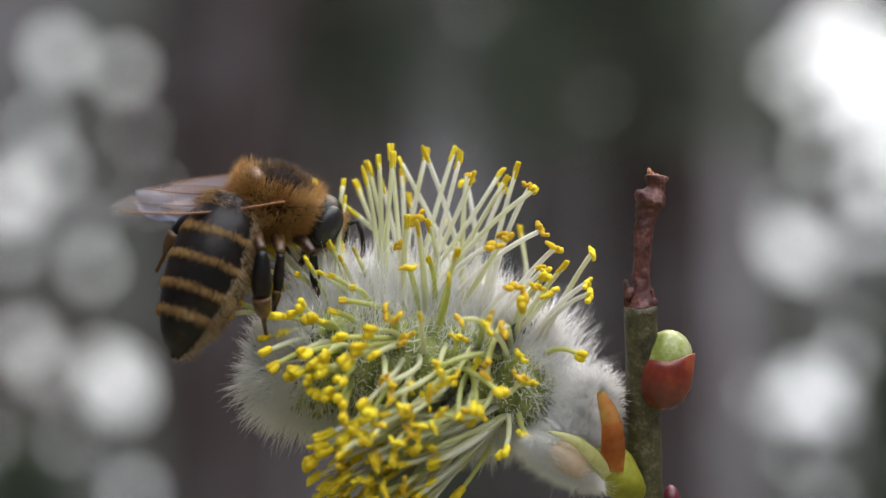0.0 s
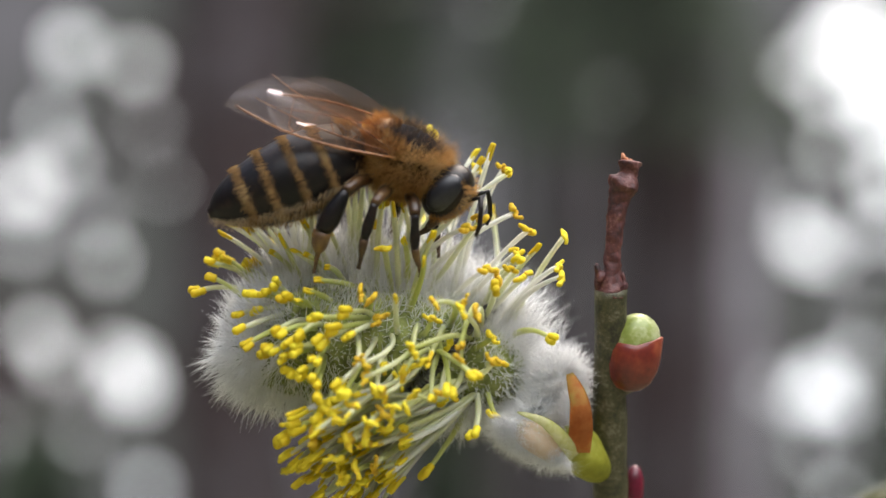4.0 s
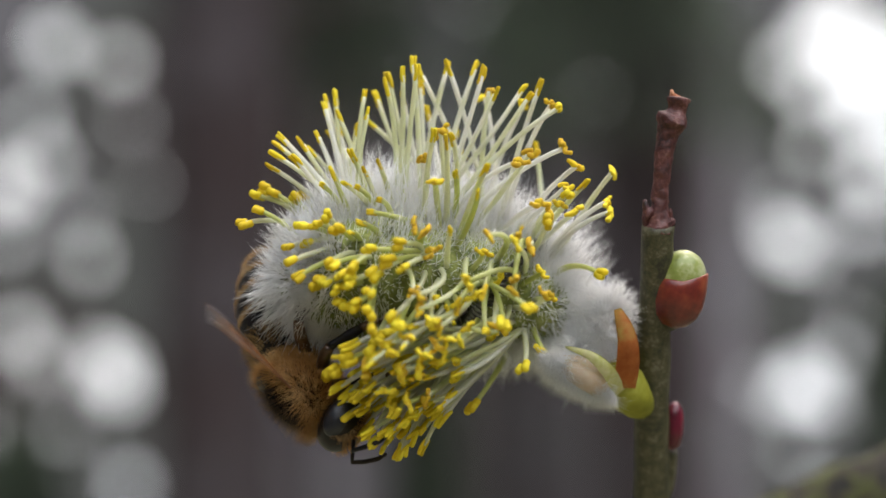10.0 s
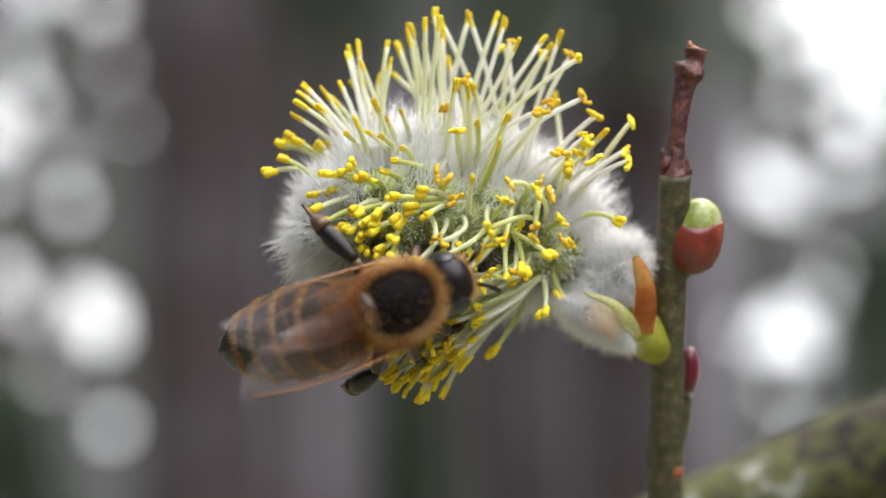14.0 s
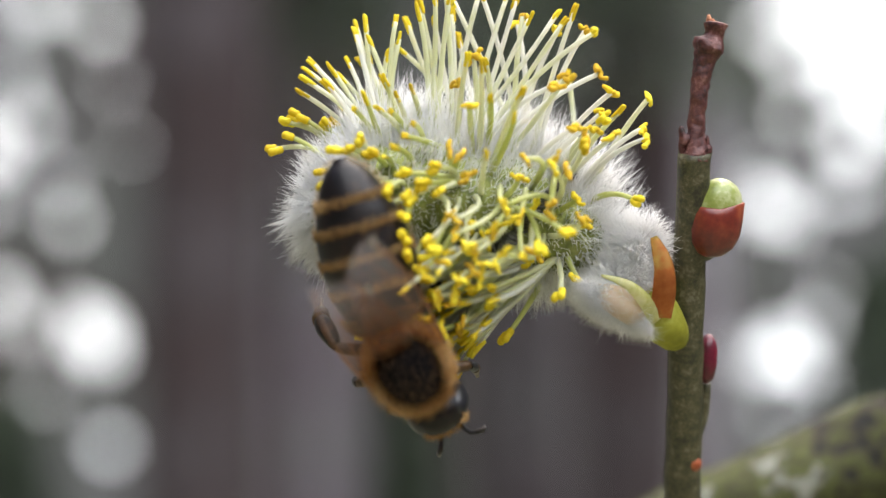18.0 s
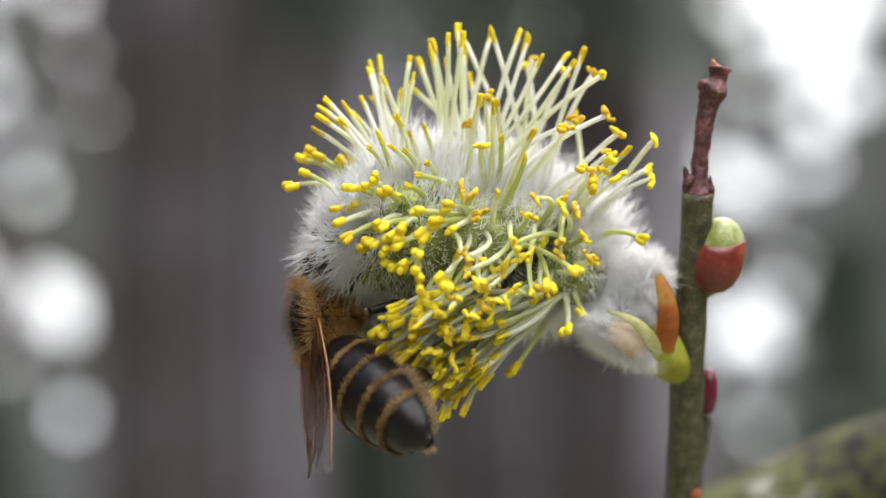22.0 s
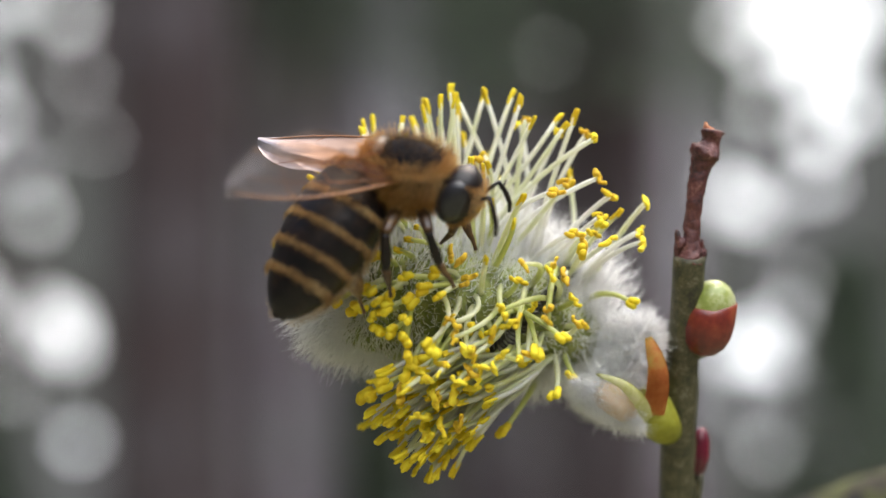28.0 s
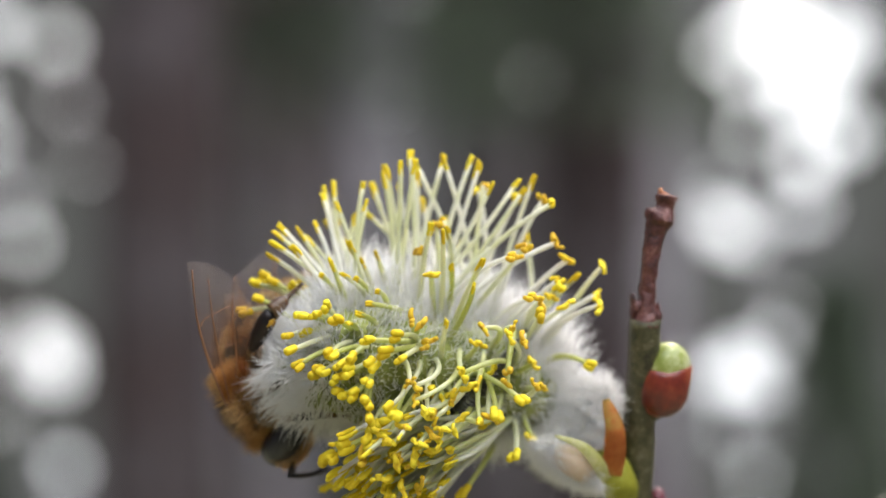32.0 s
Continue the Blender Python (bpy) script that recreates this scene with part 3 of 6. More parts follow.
def anther_mesh(kind):
    """Two lobes along +X; the filament's end is at the origin."""
    bm = bmesh.new()
    if kind == "plump":       # full lobes side by side
        for s in (-1, 1):
            lobe(bm, (0.12 + 0.06 * s, 0.16 * s, rng.gauss(0, 0.05)), 0.41 * rng.uniform(0.8, 1.15), 0.215, rng.gauss(0.1, 0.12) * s, rng.gauss(0, 0.08), 0.25)
    elif kind == "slim":
        for s in (-1, 1):
            lobe(bm, (0.05, 0.06 * s, rng.gauss(0, 0.02)), 0.40 * rng.uniform(0.85, 1.15), 0.092, rng.gauss(0.02, 0.05) * s, rng.gauss(0, 0.04), 0.35)
    else:                     # open and shrivelled, lying across the filament
        w = rng.gauss(0, 0.5)
        for s in (-1, 1):
            lobe(bm, (0.02 - 0.1 * w * s, 0.22 * s, rng.gauss(0, 0.06)), 0.27 * rng.uniform(0.8, 1.2), 0.13, math.pi / 2 + w + rng.gauss(0, 0.35), rng.gauss(0, 0.12), 0.9)
        lobe(bm, (0.0, rng.gauss(0, 0.06), 0.07), 0.19, 0.13, rng.uniform(0, 3), 0.05, 0.9)
    return mesh_of("anther", bm, M_ANTHER_DRY if kind == "spent" else M_ANTHER)


# single stamens: the tip's place (mm) and where the filament leaves the core (along it, round it)
CREST_A = [(-7.4, -1.0, 9.9, -0.58, 5), (-7.7, 0.0, 9.6, -0.61, 10), (-7.7, -1.5, 8.9, -0.55, 5), (-8.0, -1.0, 8.3, -0.65, 5), (-6.6, -2.0, 8.6, -0.65, 0),
    (-6.4, 0.0, 9.7, -0.55, 5), (-5.9, 0.5, 9.3, -0.48, 0), (-5.5, 0.0, 10.1, -0.61, 10), (-5.1, 0.0, 11.7, -0.58, 15), (-5.1, 1.0, 12.2, -0.51, -15),
    (-4.6, 1.0, 12.4, -0.65, -15), (-4.3, 0.0, 11.2, -0.42, 0), (-4.8, 2.0, 10.3, -0.45, -10), (-4.5, 2.5, 10.7, -0.45, -15), (-2.9, 0.0, 12.4, -0.51, 0),
    (-2.7, -1.0, 11.3, -0.55, 15), (-3.4, 1.0, 10.6, -0.58, -15), (-2.6, 2.0, 11.1, 0.45, -5)]
CREST_B = [(-2.2, 1.5, 12.4, -0.08, -5), (-1.6, 0.0, 12.9, -0.28, 0), (-1.5, 1.0, 13.4, -0.15, -5), (-0.7, -1.0, 13.5, -0.28, 0), (-0.7, 1.0, 12.4, -0.05, -10),
    (-0.1, 0.0, 14.2, -0.12, 10), (0.1, -1.0, 13.6, -0.25, 10), (0.4, 1.0, 13.7, 0.42, -5), (0.3, 2.0, 13.1, -0.08, -5), (1.8, 1.0, 14.1, -0.15, -5),
    (1.9, 0.0, 14.0, 0.38, 0), (3.4, 0.5, 14.0, -0.05, 10), (3.8, -0.5, 13.5, -0.02, 10), (0.7, 2.0, 11.6, 0.08, -5), (4.5, -1.0, 12.4, -0.08, 10),
    (6.0, 0.0, 12.7, -0.12, 0), (7.0, -0.5, 12.8, 0.38, 15), (6.3, -1.0, 12.1, 0.02, 5), (7.0, 3.0, 9.6, 0.78, -10)]
CREST_SPENT = [(4.2, 0.0, 12.7, 0.28, 15), (4.0, 2.0, 12.6, 0.42, -5), (6.2, 1.0, 12.0, 0.28, -5), (8.0, -2.0, 11.5, -0.02, 10), (7.7, 0.0, 11.9, 0.42, 10),
    (8.3, -1.5, 9.3, 0.12, 10), (6.4, -3.0, 8.9, 0.22, 10), (5.7, -3.6, 8.4, 0.05, 5), (9.0, -1.0, 8.3, 0.48, 0), (11.1, -1.0, 8.0, 0.78, 10),
    (8.4, -2.0, 7.1, 0.45, 15), (10.7, -1.0, 6.3, 0.71, 10), (10.8, -1.5, 5.7, 0.75, 0), (8.8, -3.6, 5.6, 0.61, 20), (6.8, -4.2, 6.1, 0.38, 10),
    (7.4, -3.6, 5.7, 0.61, 10), (8.0, -2.0, 6.1, 0.58, 20), (0.4, -2.0, 8.7, -0.15, 15), (1.4, -1.5, 10.3, 0.05, 20)]
FRONT_SLIM = [(9.4, -1.0, 7.2, 0.61, 10), (2.1, -1.5, 9.8, 0.12, 0), (1.7, -4.2, 9.4, 0.02, 30), (1.0, -3.0, 9.9, -0.12, 25), (2.2, -3.6, 7.7, 0.08, 20),
    (3.8, -4.8, 7.8, 0.08, 50), (3.4, -5.4, 6.5, 0.08, 55), (-3.5, -1.5, 8.9, -0.45, 15), (-2.0, -2.0, 8.4, -0.28, 0), (-2.8, -2.0, 8.0, -0.38, 15),
    (-3.8, -3.0, 7.2, -0.42, 10), (-3.1, -3.6, 7.0, -0.38, 0), (-5.1, -3.0, 7.2, -0.58, 0), (-1.9, -4.2, 6.3, -0.32, 25), (-2.3, -4.8, 5.6, -0.15, 25),
    (1.9, -6.0, 4.5, 0.02, 80), (-4.5, -3.0, 7.8, -0.58, 10), (-3.5, -4.8, 4.5, -0.55, 55), (-2.9, -4.8, 5.0, -0.42, 50)]
END_PLUMP = [(-8.9, 0.0, 6.8, -0.75, 5), (-8.5, 0.0, 7.1, -0.78, 0), (-7.9, -0.5, 6.9, -0.78, 0), (-6.7, -1.0, 6.5, -0.75, 0), (-6.3, -0.5, 6.7, -0.75, 10),
    (-8.7, -1.5, 5.9, -0.88, 25), (-9.5, -1.5, 5.2, -0.81, 0), (-6.1, -4.2, 4.9, -0.71, 40), (-5.4, -4.2, 5.0, -0.68, 45), (-4.8, -4.2, 5.4, -0.65, 45),
    (-4.2, -4.8, 4.7, -0.58, 55), (-6.6, -4.8, 3.0, -0.71, 60), (-6.2, -4.8, 2.2, -0.68, 75), (-6.9, -3.6, 3.8, -0.81, 40), (-5.9, -3.6, 4.0, -0.71, 45),
    (10.2, -2.0, 2.3, 0.81, 15), (8.4, -2.0, 6.6, 0.58, 0), (7.2, -4.2, 5.0, 0.61, 20)]
CLUMP = [(-4.5, -5.4, 2.9, -0.58, 70), (-4.3, -5.5, 2.8, -0.51, 75), (-3.9, -6.0, 2.3, -0.51, 80), (-3.3, -6.0, 2.6, -0.48, 75), (-3.4, -6.0, 1.9, -0.45, 90),
    (-4.8, -5.4, 1.9, -0.58, 90), (-4.2, -5.8, 1.4, -0.55, 100), (-5.3, -4.8, 1.6, -0.61, 95), (-2.4, -6.4, 1.3, -0.42, 95), (-2.4, -6.0, 3.6, -0.12, 65),
    (-1.4, -6.2, 2.9, -0.12, 70), (-0.6, -6.4, 2.6, -0.12, 70), (-0.8, -6.0, 3.8, -0.15, 65), (-2.1, -6.0, 2.3, -0.28, 75), (-1.1, -6.7, 0.0, -0.12, 85),
    (5.9, -3.0, -2.8, 0.61, 130), (2.2, -3.6, -3.4, 0.48, 195), (6.0, -6.6, 0.4, 0.22, 85), (4.7, -6.0, -0.4, 0.28, 75)]
FRONT_SPENT = [(-0.1, -5.4, 4.8, -0.18, 60), (0.5, -5.4, 4.5, -0.18, 65), (4.0, -6.0, 4.3, 0.35, 60), (5.6, -5.8, 4.3, 0.35, 60), (5.4, -6.0, 3.8, 0.55, 60),
    (6.2, -5.4, 3.7, 0.58, 45), (1.1, -4.2, 7.3, -0.02, 30), (0.2, -6.6, 1.1, -0.02, 80), (-0.1, -6.5, 1.3, -0.25, 85), (0.2, -6.6, 0.3, 0.15, 85),
    (2.8, -6.6, 1.8, 0.51, 65), (3.1, -6.0, 1.1, 0.15, 65), (3.6, -6.0, 1.2, 0.32, 60), (5.3, -6.0, 1.9, 0.61, 0), (5.3, -6.0, 1.3, 0.68, 0),
    (7.0, -5.0, 1.1, 0.51, 105), (3.8, -6.0, -0.9, 0.32, 85), (4.2, -5.8, -0.6, 0.38, 85), (2.8, -6.0, -0.6, 0.48, 105)]
LOW_FRONT = [(2.4, -6.0, -1.4, 0.51, 115), (2.2, -4.8, -2.5, 0.61, 130), (0.8, -6.6, -0.4, 0.18, 115), (1.3, -6.6, -0.6, 0.22, 95), (1.7, -6.4, -1.2, 0.32, 110),
    (1.1, -6.2, -1.5, 0.32, 120), (1.6, -6.0, -1.9, 0.38, 125), (0.6, -6.0, -2.1, 0.25, 125), (1.2, -5.5, -2.5, 0.35, 135), (0.9, -6.7, -0.4, -0.02, 90),
    (0.7, -4.8, -4.3, 0.42, 190), (-0.5, -4.8, -4.7, 0.28, 185), (-1.3, -4.2, -5.0, 0.25, 175), (2.2, -6.2, 0.5, 0.28, 85), (-1.2, -6.0, -2.1, 0.05, 125),
    (-0.4, -6.5, -1.2, 0.05, 115), (-0.7, -5.5, -3.1, 0.18, 140), (0.2, -5.4, -3.2, 0.25, 155)]
TUFT_FRINGE = [(1.3, -1.5, -5.4, 0.58, 190), (-0.1, -3.6, -5.4, 0.38, 185), (-2.6, -3.6, -6.4, 0.28, 185), (-2.2, -3.0, -6.8, 0.32, 190), (-1.7, -3.6, -6.3, 0.32, 175),
    (-1.6, -2.0, -7.0, 0.35, 175), (-0.9, -2.0, -7.5, 0.38, 180), (-0.6, -1.5, -7.2, 0.42, 175), (0.0, -1.5, -6.5, 0.48, 190), (-0.8, -3.0, -6.0, 0.35, 190),
    (-1.3, -1.0, -6.7, 0.25, 185)]
TUFT_A = [(-3.5, -5.4, -1.6, -0.18, 130), (-4.0, -4.8, -2.1, -0.18, 140), (-4.1, -4.2, -3.8, -0.12, 145), (-3.7, -3.6, -4.2, -0.08, 140), (-3.1, -4.2, -4.3, -0.05, 155),
    (-2.5, -4.8, -3.8, -0.02, 140), (-3.6, -3.0, -5.4, -0.02, 175), (-2.9, -3.6, -5.1, 0.02, 175), (-2.4, -4.2, -4.5, 0.02, 155), (-2.8, -2.0, -6.1, 0.05, 180),
    (-2.5, -3.0, -6.4, 0.08, 180), (-2.1, -2.0, -6.8, 0.12, 180), (-1.7, -2.0, -7.2, 0.12, 170), (-1.3, -3.6, -6.3, 0.15, 180), (-0.9, -2.0, -7.5, 0.18, 185),
    (-0.6, -1.5, -7.3, 0.18, 170), (-0.5, -3.6, -5.7, 0.18, 180), (-0.1, -1.5, -6.7, 0.22, 170)]
TUFT_B = [(-1.5, -6.0, -2.0, -0.08, 110), (-0.5, -4.8, -4.4, 0.08, 150), (-0.8, -5.8, -3.2, 0.05, 140), (-1.4, -6.0, -2.0, -0.02, 130), (-1.8, -6.0, -1.5, -0.08, 120),
    (-2.9, -5.8, -1.5, -0.18, 125), (-2.7, -5.4, -2.9, -0.12, 135), (-1.9, -5.8, -3.2, -0.05, 135), (-1.6, -5.2, -4.1, 0.02, 145), (-0.1, -5.8, -3.5, 0.12, 140),
    (0.2, -5.8, -2.9, 0.18, 140), (-0.4, -6.4, -2.0, 0.08, 125), (0.5, -6.4, -2.0, 0.15, 125), (-1.7, -4.2, -5.4, 0.08, 170), (-1.0, -4.2, -5.3, 0.12, 170),
    (1.0, -5.0, -3.6, 0.25, 145), (0.4, -3.6, -4.7, 0.25, 160), (2.0, -5.0, -2.3, 0.42, 125)]
TUFT_PALE = [(0.5, -1.5, -6.2, 0.38, 190), (0.4, -1.0, -7.3, 0.45, 180), (1.5, -1.0, -5.7, 0.51, 170), (0.9, -2.0, -5.2, 0.45, 170), (0.1, -3.0, -5.4, 0.38, 170),
    (-0.7, -1.8, -6.4, 0.32, 190), (-3.1, -2.0, -3.8, -0.08, 160), (-2.5, -1.0, -5.6, 0.12, 180)]
TUFT_PLUMP = [(-4.3, -4.8, -3.0, -0.22, 165), (3.2, -0.5, -5.1, 0.61, 170), (-2.3, -6.7, -0.7, -0.42, 110), (-0.9, -6.5, -0.5, -0.18, 105), (-3.6, -5.5, 1.8, -0.51, 100),
    (-3.2, -5.8, 0.6, -0.45, 105), (-3.9, -5.3, 0.6, -0.48, 115), (-3.5, -5.4, -2.3, -0.18, 145), (-2.5, -6.4, 0.2, -0.42, 105), (-5.2, -4.8, 1.8, -0.61, 95),
    (-2.3, -6.0, -2.0, -0.18, 130)]


def willow_catkin():
    catkin = thing("willow_catkin", PLANT, "open male willow catkin with yellow anthers and white silky hair", "catkin")
    # core
    bm = bmesh.new()
    rows = []
    for i in range(41):
        u = -1 + 2 * i / 40
        ring = []
        for k in range(40):
            a = 360 * k / 40
            r = core_radius(u) * (1 + 0.10 * noise.noise(Vector((u * 9, math.cos(radians(a)) * 3, math.sin(radians(a)) * 3))))
            ring.append(bm.verts.new((axis_point(u) + radial(a) * r) * MM))
        rows.append(ring)
    for r0, r1 in zip(rows, rows[1:]):
        for k in range(40):
            bm.faces.new((r0[k], r0[(k + 1) % 40], r1[(k + 1) % 40], r1[k]))
    bm.faces.new(rows[0][::-1])
    bm.faces.new(rows[-1])
    part("core", bm, M_CORE, catkin, "grey-green catkin core")

    # dark-tipped bracts
    bm = ball(bmesh.new(), (0.65, 0, 0), (0.95, 0.3, 0.12), None, 8, 0.3)
    bract = mesh_of("bract", bm, M_BRACT)
    for k in range(240):
        u, a = -0.9 + 1.66 * ((k * 0.618034) % 1), (k * 137.5) % 360
        d = radial(a) - AXIS_DIR * 0.2 * u
        m = Matrix.Translation((axis_point(u) + radial(a) * (core_radius(u) - 0.1)) * MM) @ d.to_track_quat("X", "Z").to_matrix().to_4x4() @ Matrix.Scale(rng.uniform(0.7, 1.2), 4)
        part("bract", bract, None, catkin, "", m)

    # silky hair: long above, behind and at both ends, shorter in front
    hair = Hair()
    for k in range(1500):     # locks of hair that lean together
        u, a = rng.uniform(-1, 1), rng.uniform(0, 360)
        up, front = math.cos(radians(a)), math.sin(radians(a))
        end, foot = max(0, -u - 0.55) / 0.45, max(0, u - 0.6) / 0.4
        length = 2.5 + 2.0 * max(0, up) * (1 - end) - 0.5 * end * (1 + up) - 0.5 * foot - 1.5 * max(0, front) * (1 - end) * (1 - foot)
        count = 16
        if front > 0.3 and end < 0.3:
            count, length = 5, length * 0.8
        elif up < 0:
            count = 13
        lean = radial(a) * (1 - 0.3 * end) + AXIS_DIR * (0.95 * end - 0.4 * foot + rng.gauss(0, 0.3)) + radial(a + 90) * rng.gauss(0, 0.3)
        length *= rng.uniform(0.75, 1.15)
        for _ in range(count):
            b, v = a + rng.gauss(0, 9), max(-1, min(1, u + rng.gauss(0, 0.05)))
            d = lean + AXIS_DIR * rng.gauss(0, 0.1) + radial(a + 90) * rng.gauss(0, 0.1)
            hair.strand((axis_point(v) + radial(b) * core_radius(v) * 0.96) * MM, d, length * rng.uniform(0.6, 1.08) * MM, rng.uniform(0.022, 0.040) * MM, curl=0.15)
    for k in range(3200):     # free end, pointing along the axis
        a, q = rng.uniform(0, 360), math.sqrt(rng.random())
        d = AXIS_DIR + radial(a) * 0.9 * q + Vector((rng.gauss(0, .2), rng.gauss(0, .2), rng.gauss(0, .2)))
        hair.strand((axis_point(-0.9) + radial(a) * 2.7 * q - AXIS_DIR * 0.9 * q) * MM, d, rng.uniform(0.8, 1.6) * MM, 0.02 * MM, curl=0.25)
    tagged(part("silky_hair", hair.mesh("silky_hair", M_SILK), None, catkin, "white silky hair of the catkin"), kind="stuff")

    # stamens
    anthers = {"plump": [anther_mesh("plump") for _ in range(6)], "slim": [anther_mesh("slim") for _ in range(5)], "spent": [anther_mesh("spent") for _ in range(8)]}

    def stamen(u, a, tip, kind, size, bow, sway, mat):
        me, end, out = grown_stamen(u, a, tip, bow, sway, mat)
        ob = part("stamen", me, None, catkin)
        am = Matrix.Translation(end) @ out.to_track_quat("X", "Z").to_matrix().to_4x4() @ Matrix.Rotation(rng.uniform(0, 6.28), 4, "X") @ Matrix.Scale(size * rng.uniform(0.88, 1.14), 4)
        part("anther", rng.choice(anthers[kind]), None, ob, "", am)
        return ob

    pressed = []
    # rows, kind of anther, its size, bow of the filament, sway, filament
    for rows3, kind, size, bow, sway, mat in ((CREST_A, "slim", 1.18, 0.05, 0.03, M_FILAMENT), (CREST_B, "slim", 1.2, 0.05, 0.03, M_FILAMENT),
                                             (CREST_SPENT, "spent", 1.12, 0.12, 0.04, M_FILAMENT), (FRONT_SLIM, "slim", 1.08, 0.12, 0.05, M_FILAMENT_GREEN),
                                             (END_PLUMP, "plump", 0.98, 0.12, 0.06, M_FILAMENT_GREEN), (CLUMP, "plump", 1.0, 0.16, 0.08, M_FILAMENT_GREEN),
                                             (FRONT_SPENT, "spent", 1.08, 0.26, 0.1, M_FILAMENT_GREEN), (LOW_FRONT, "spent", 1.1, 0.16, 0.06, M_FILAMENT_GREEN),
                                             (TUFT_FRINGE, "slim", 1.45, 0.05, 0.03, M_FILAMENT), (TUFT_A, "slim", 1.5, 0.06, 0.04, M_FILAMENT),
                                             (TUFT_B[::2], "spent", 1.25, 0.1, 0.05, M_FILAMENT_GREEN), (TUFT_PALE, "slim", 1.45, 0.04, 0.03, M_FILAMENT), (TUFT_PLUMP, "plump", 1.15, 0.1, 0.05, M_FILAMENT_GREEN)):
        for x, y, z, u, a in rows3:
            ob = stamen(u, a, (x, y, z), kind, size, bow, sway, mat)
            if z > 8.5 and -6 < x < 8:
                pressed.append((ob, (axis_point(u) + radial(a) * core_radius(u)) * MM, x))
    # those that stand in loose drifts between and behind: number, along the axis, round it, length, lean along the axis, kind
    for count, u0, u1, a0, a1, l0, l1, lean, kind in ((16, -0.7, 0.6, -80, -25, 5.5, 7.6, 0.6, "slim"), (14, -0.2, 0.6, -150, -90, 3.0, 5.0, 0.1, "spent"), (40, 0.0, 0.62, 118, 168, 4.6, 7.4, -1.0, "slim"), (26, -0.1, 0.45, 150, 200, 4.0, 6.2, -0.85, "slim"),
                                                   (12, -0.2, 0.75, 70, 130, 1.6, 2.6, 0.3, "spent"), (12, -0.35, 0.3, 120, 160, 2.4, 4.4, -0.7, "plump")):
        for k in range(count):
            u, a = u0 + (u1 - u0) * ((k + 0.5) * 0.618034 % 1), rng.uniform(a0, a1)
            d = (radial(a) + AXIS_DIR * (-lean * u if lean > 0 else -lean) + Vector((rng.gauss(0, 0.15), rng.gauss(0, 0.12), rng.gauss(0, 0.1)))).normalized()
            tip = axis_point(u) + radial(a) * core_radius(u) + d * rng.uniform(l0, l1) * (1 - 0.45 * max(0, -u) * (l1 > 6))
            stamen(u, a, tip, kind, 1.15, 0.1, 0.06, M_FILAMENT_GREEN if kind != "slim" else M_FILAMENT)

    # foot: green cup, rust-coloured scale, pale young leaves, tuft of hair
    bm = bmesh.new()
    tube(bm, [p * MM for p in smooth_line([(13.2, 2.9, -5.5), (12.5, 1.7, -4.9), (11.8, 1.1, -4.1), (10.9, 1.2, -2.9)], 10)], [r * MM for r in [0.55, 0.75, 0.95, 1.1, 1.2, 1.26, 1.28, 1.25, 1.2, 1.1]], 18, 0.12, 5)
    part("cup", bm, M_SCALE_GREEN, catkin, "yellow-green cup at the catkin's foot")

    def flap(pts, widths, hollow, mat, label):
        bm = bmesh.new()
        line = smooth_line(pts, 14)
        rows2 = []
        out = Vector((0.1, -1, 0.1)).normalized()
        for i, p in enumerate(line):
            t = (line[min(i + 1, 13)] - line[max(i - 1, 0)]).normalized()
            side = t.cross(out).normalized()
            w = spread(widths, 14)[i]
            rows2.append([bm.verts.new((p + side * w * s - out * -hollow * (1 - s * s) * w) * MM) for s in spread([-1, 1], 9)])
        for r0, r1 in zip(rows2, rows2[1:]):
            for k in range(8):
                bm.faces.new((r0[k], r0[k + 1], r1[k + 1], r1[k]))
        got = bmesh.ops.solidify(bm, geom=bm.faces[:], thickness=0.12 * MM)
        part("scale_leaf", bm, mat, catkin, label)

    flap([(11.75, -0.1, -4.2), (11.85, -1.2, -2.6), (11.75, -1.6, -1.2), (11.25, -1.5, 0.3)], [0.62, 0.68, 0.62, 0.5, 0.2], 0.55, M_SCALE_RUST, "rust-brown catkin scale with a yellow-green edge")
    flap([(11.3, 0.3, -4.6), (10.2, -1.0, -3.7), (9.0, -1.3, -3.1), (7.4, -0.8, -2.5)], [0.6, 0.92, 0.95, 0.75, 0.2], 0.55, M_FLAP, "peach-coloured downy lower scale")
    flap([(11.5, -0.3, -4.4), (10.7, -1.6, -3.2), (9.7, -2.0, -2.3), (8.3, -1.7, -1.8)], [0.36, 0.42, 0.36, 0.22, 0.05], 0.4, M_YOUNG_LEAF, "pale green young leaf")
    part("wool_pad", ball(bmesh.new(), (10.35, 1.2, -0.9), (0.95, 1.0, 1.25), None, 20, 0.4, 900), M_WOOL, catkin, "dense white wool under the hair")
    tuft = Hair()
    for k in range(7000):
        d = Vector((rng.gauss(0, 1), rng.gauss(-0.1, 1), rng.gauss(0.1, 1))).normalized()
        base = (Vector((10.6, 0.9, -0.1)), Vector((10.35, 0.9, -1.1)), Vector((9.3, 0.4, -2.5)))[k % 3]
        if d.y < -0.45 and d.x > 0.3 and d.z < 0.5:
            continue
        reach = 0.9
        tuft.strand((base + d * reach) * MM, d + Vector((-0.1, 0, 0.2 if k % 3 < 2 else -0.45)), rng.uniform(0.8, 1.75) * MM, rng.uniform(0.02, 0.036) * MM, curl=0.3)
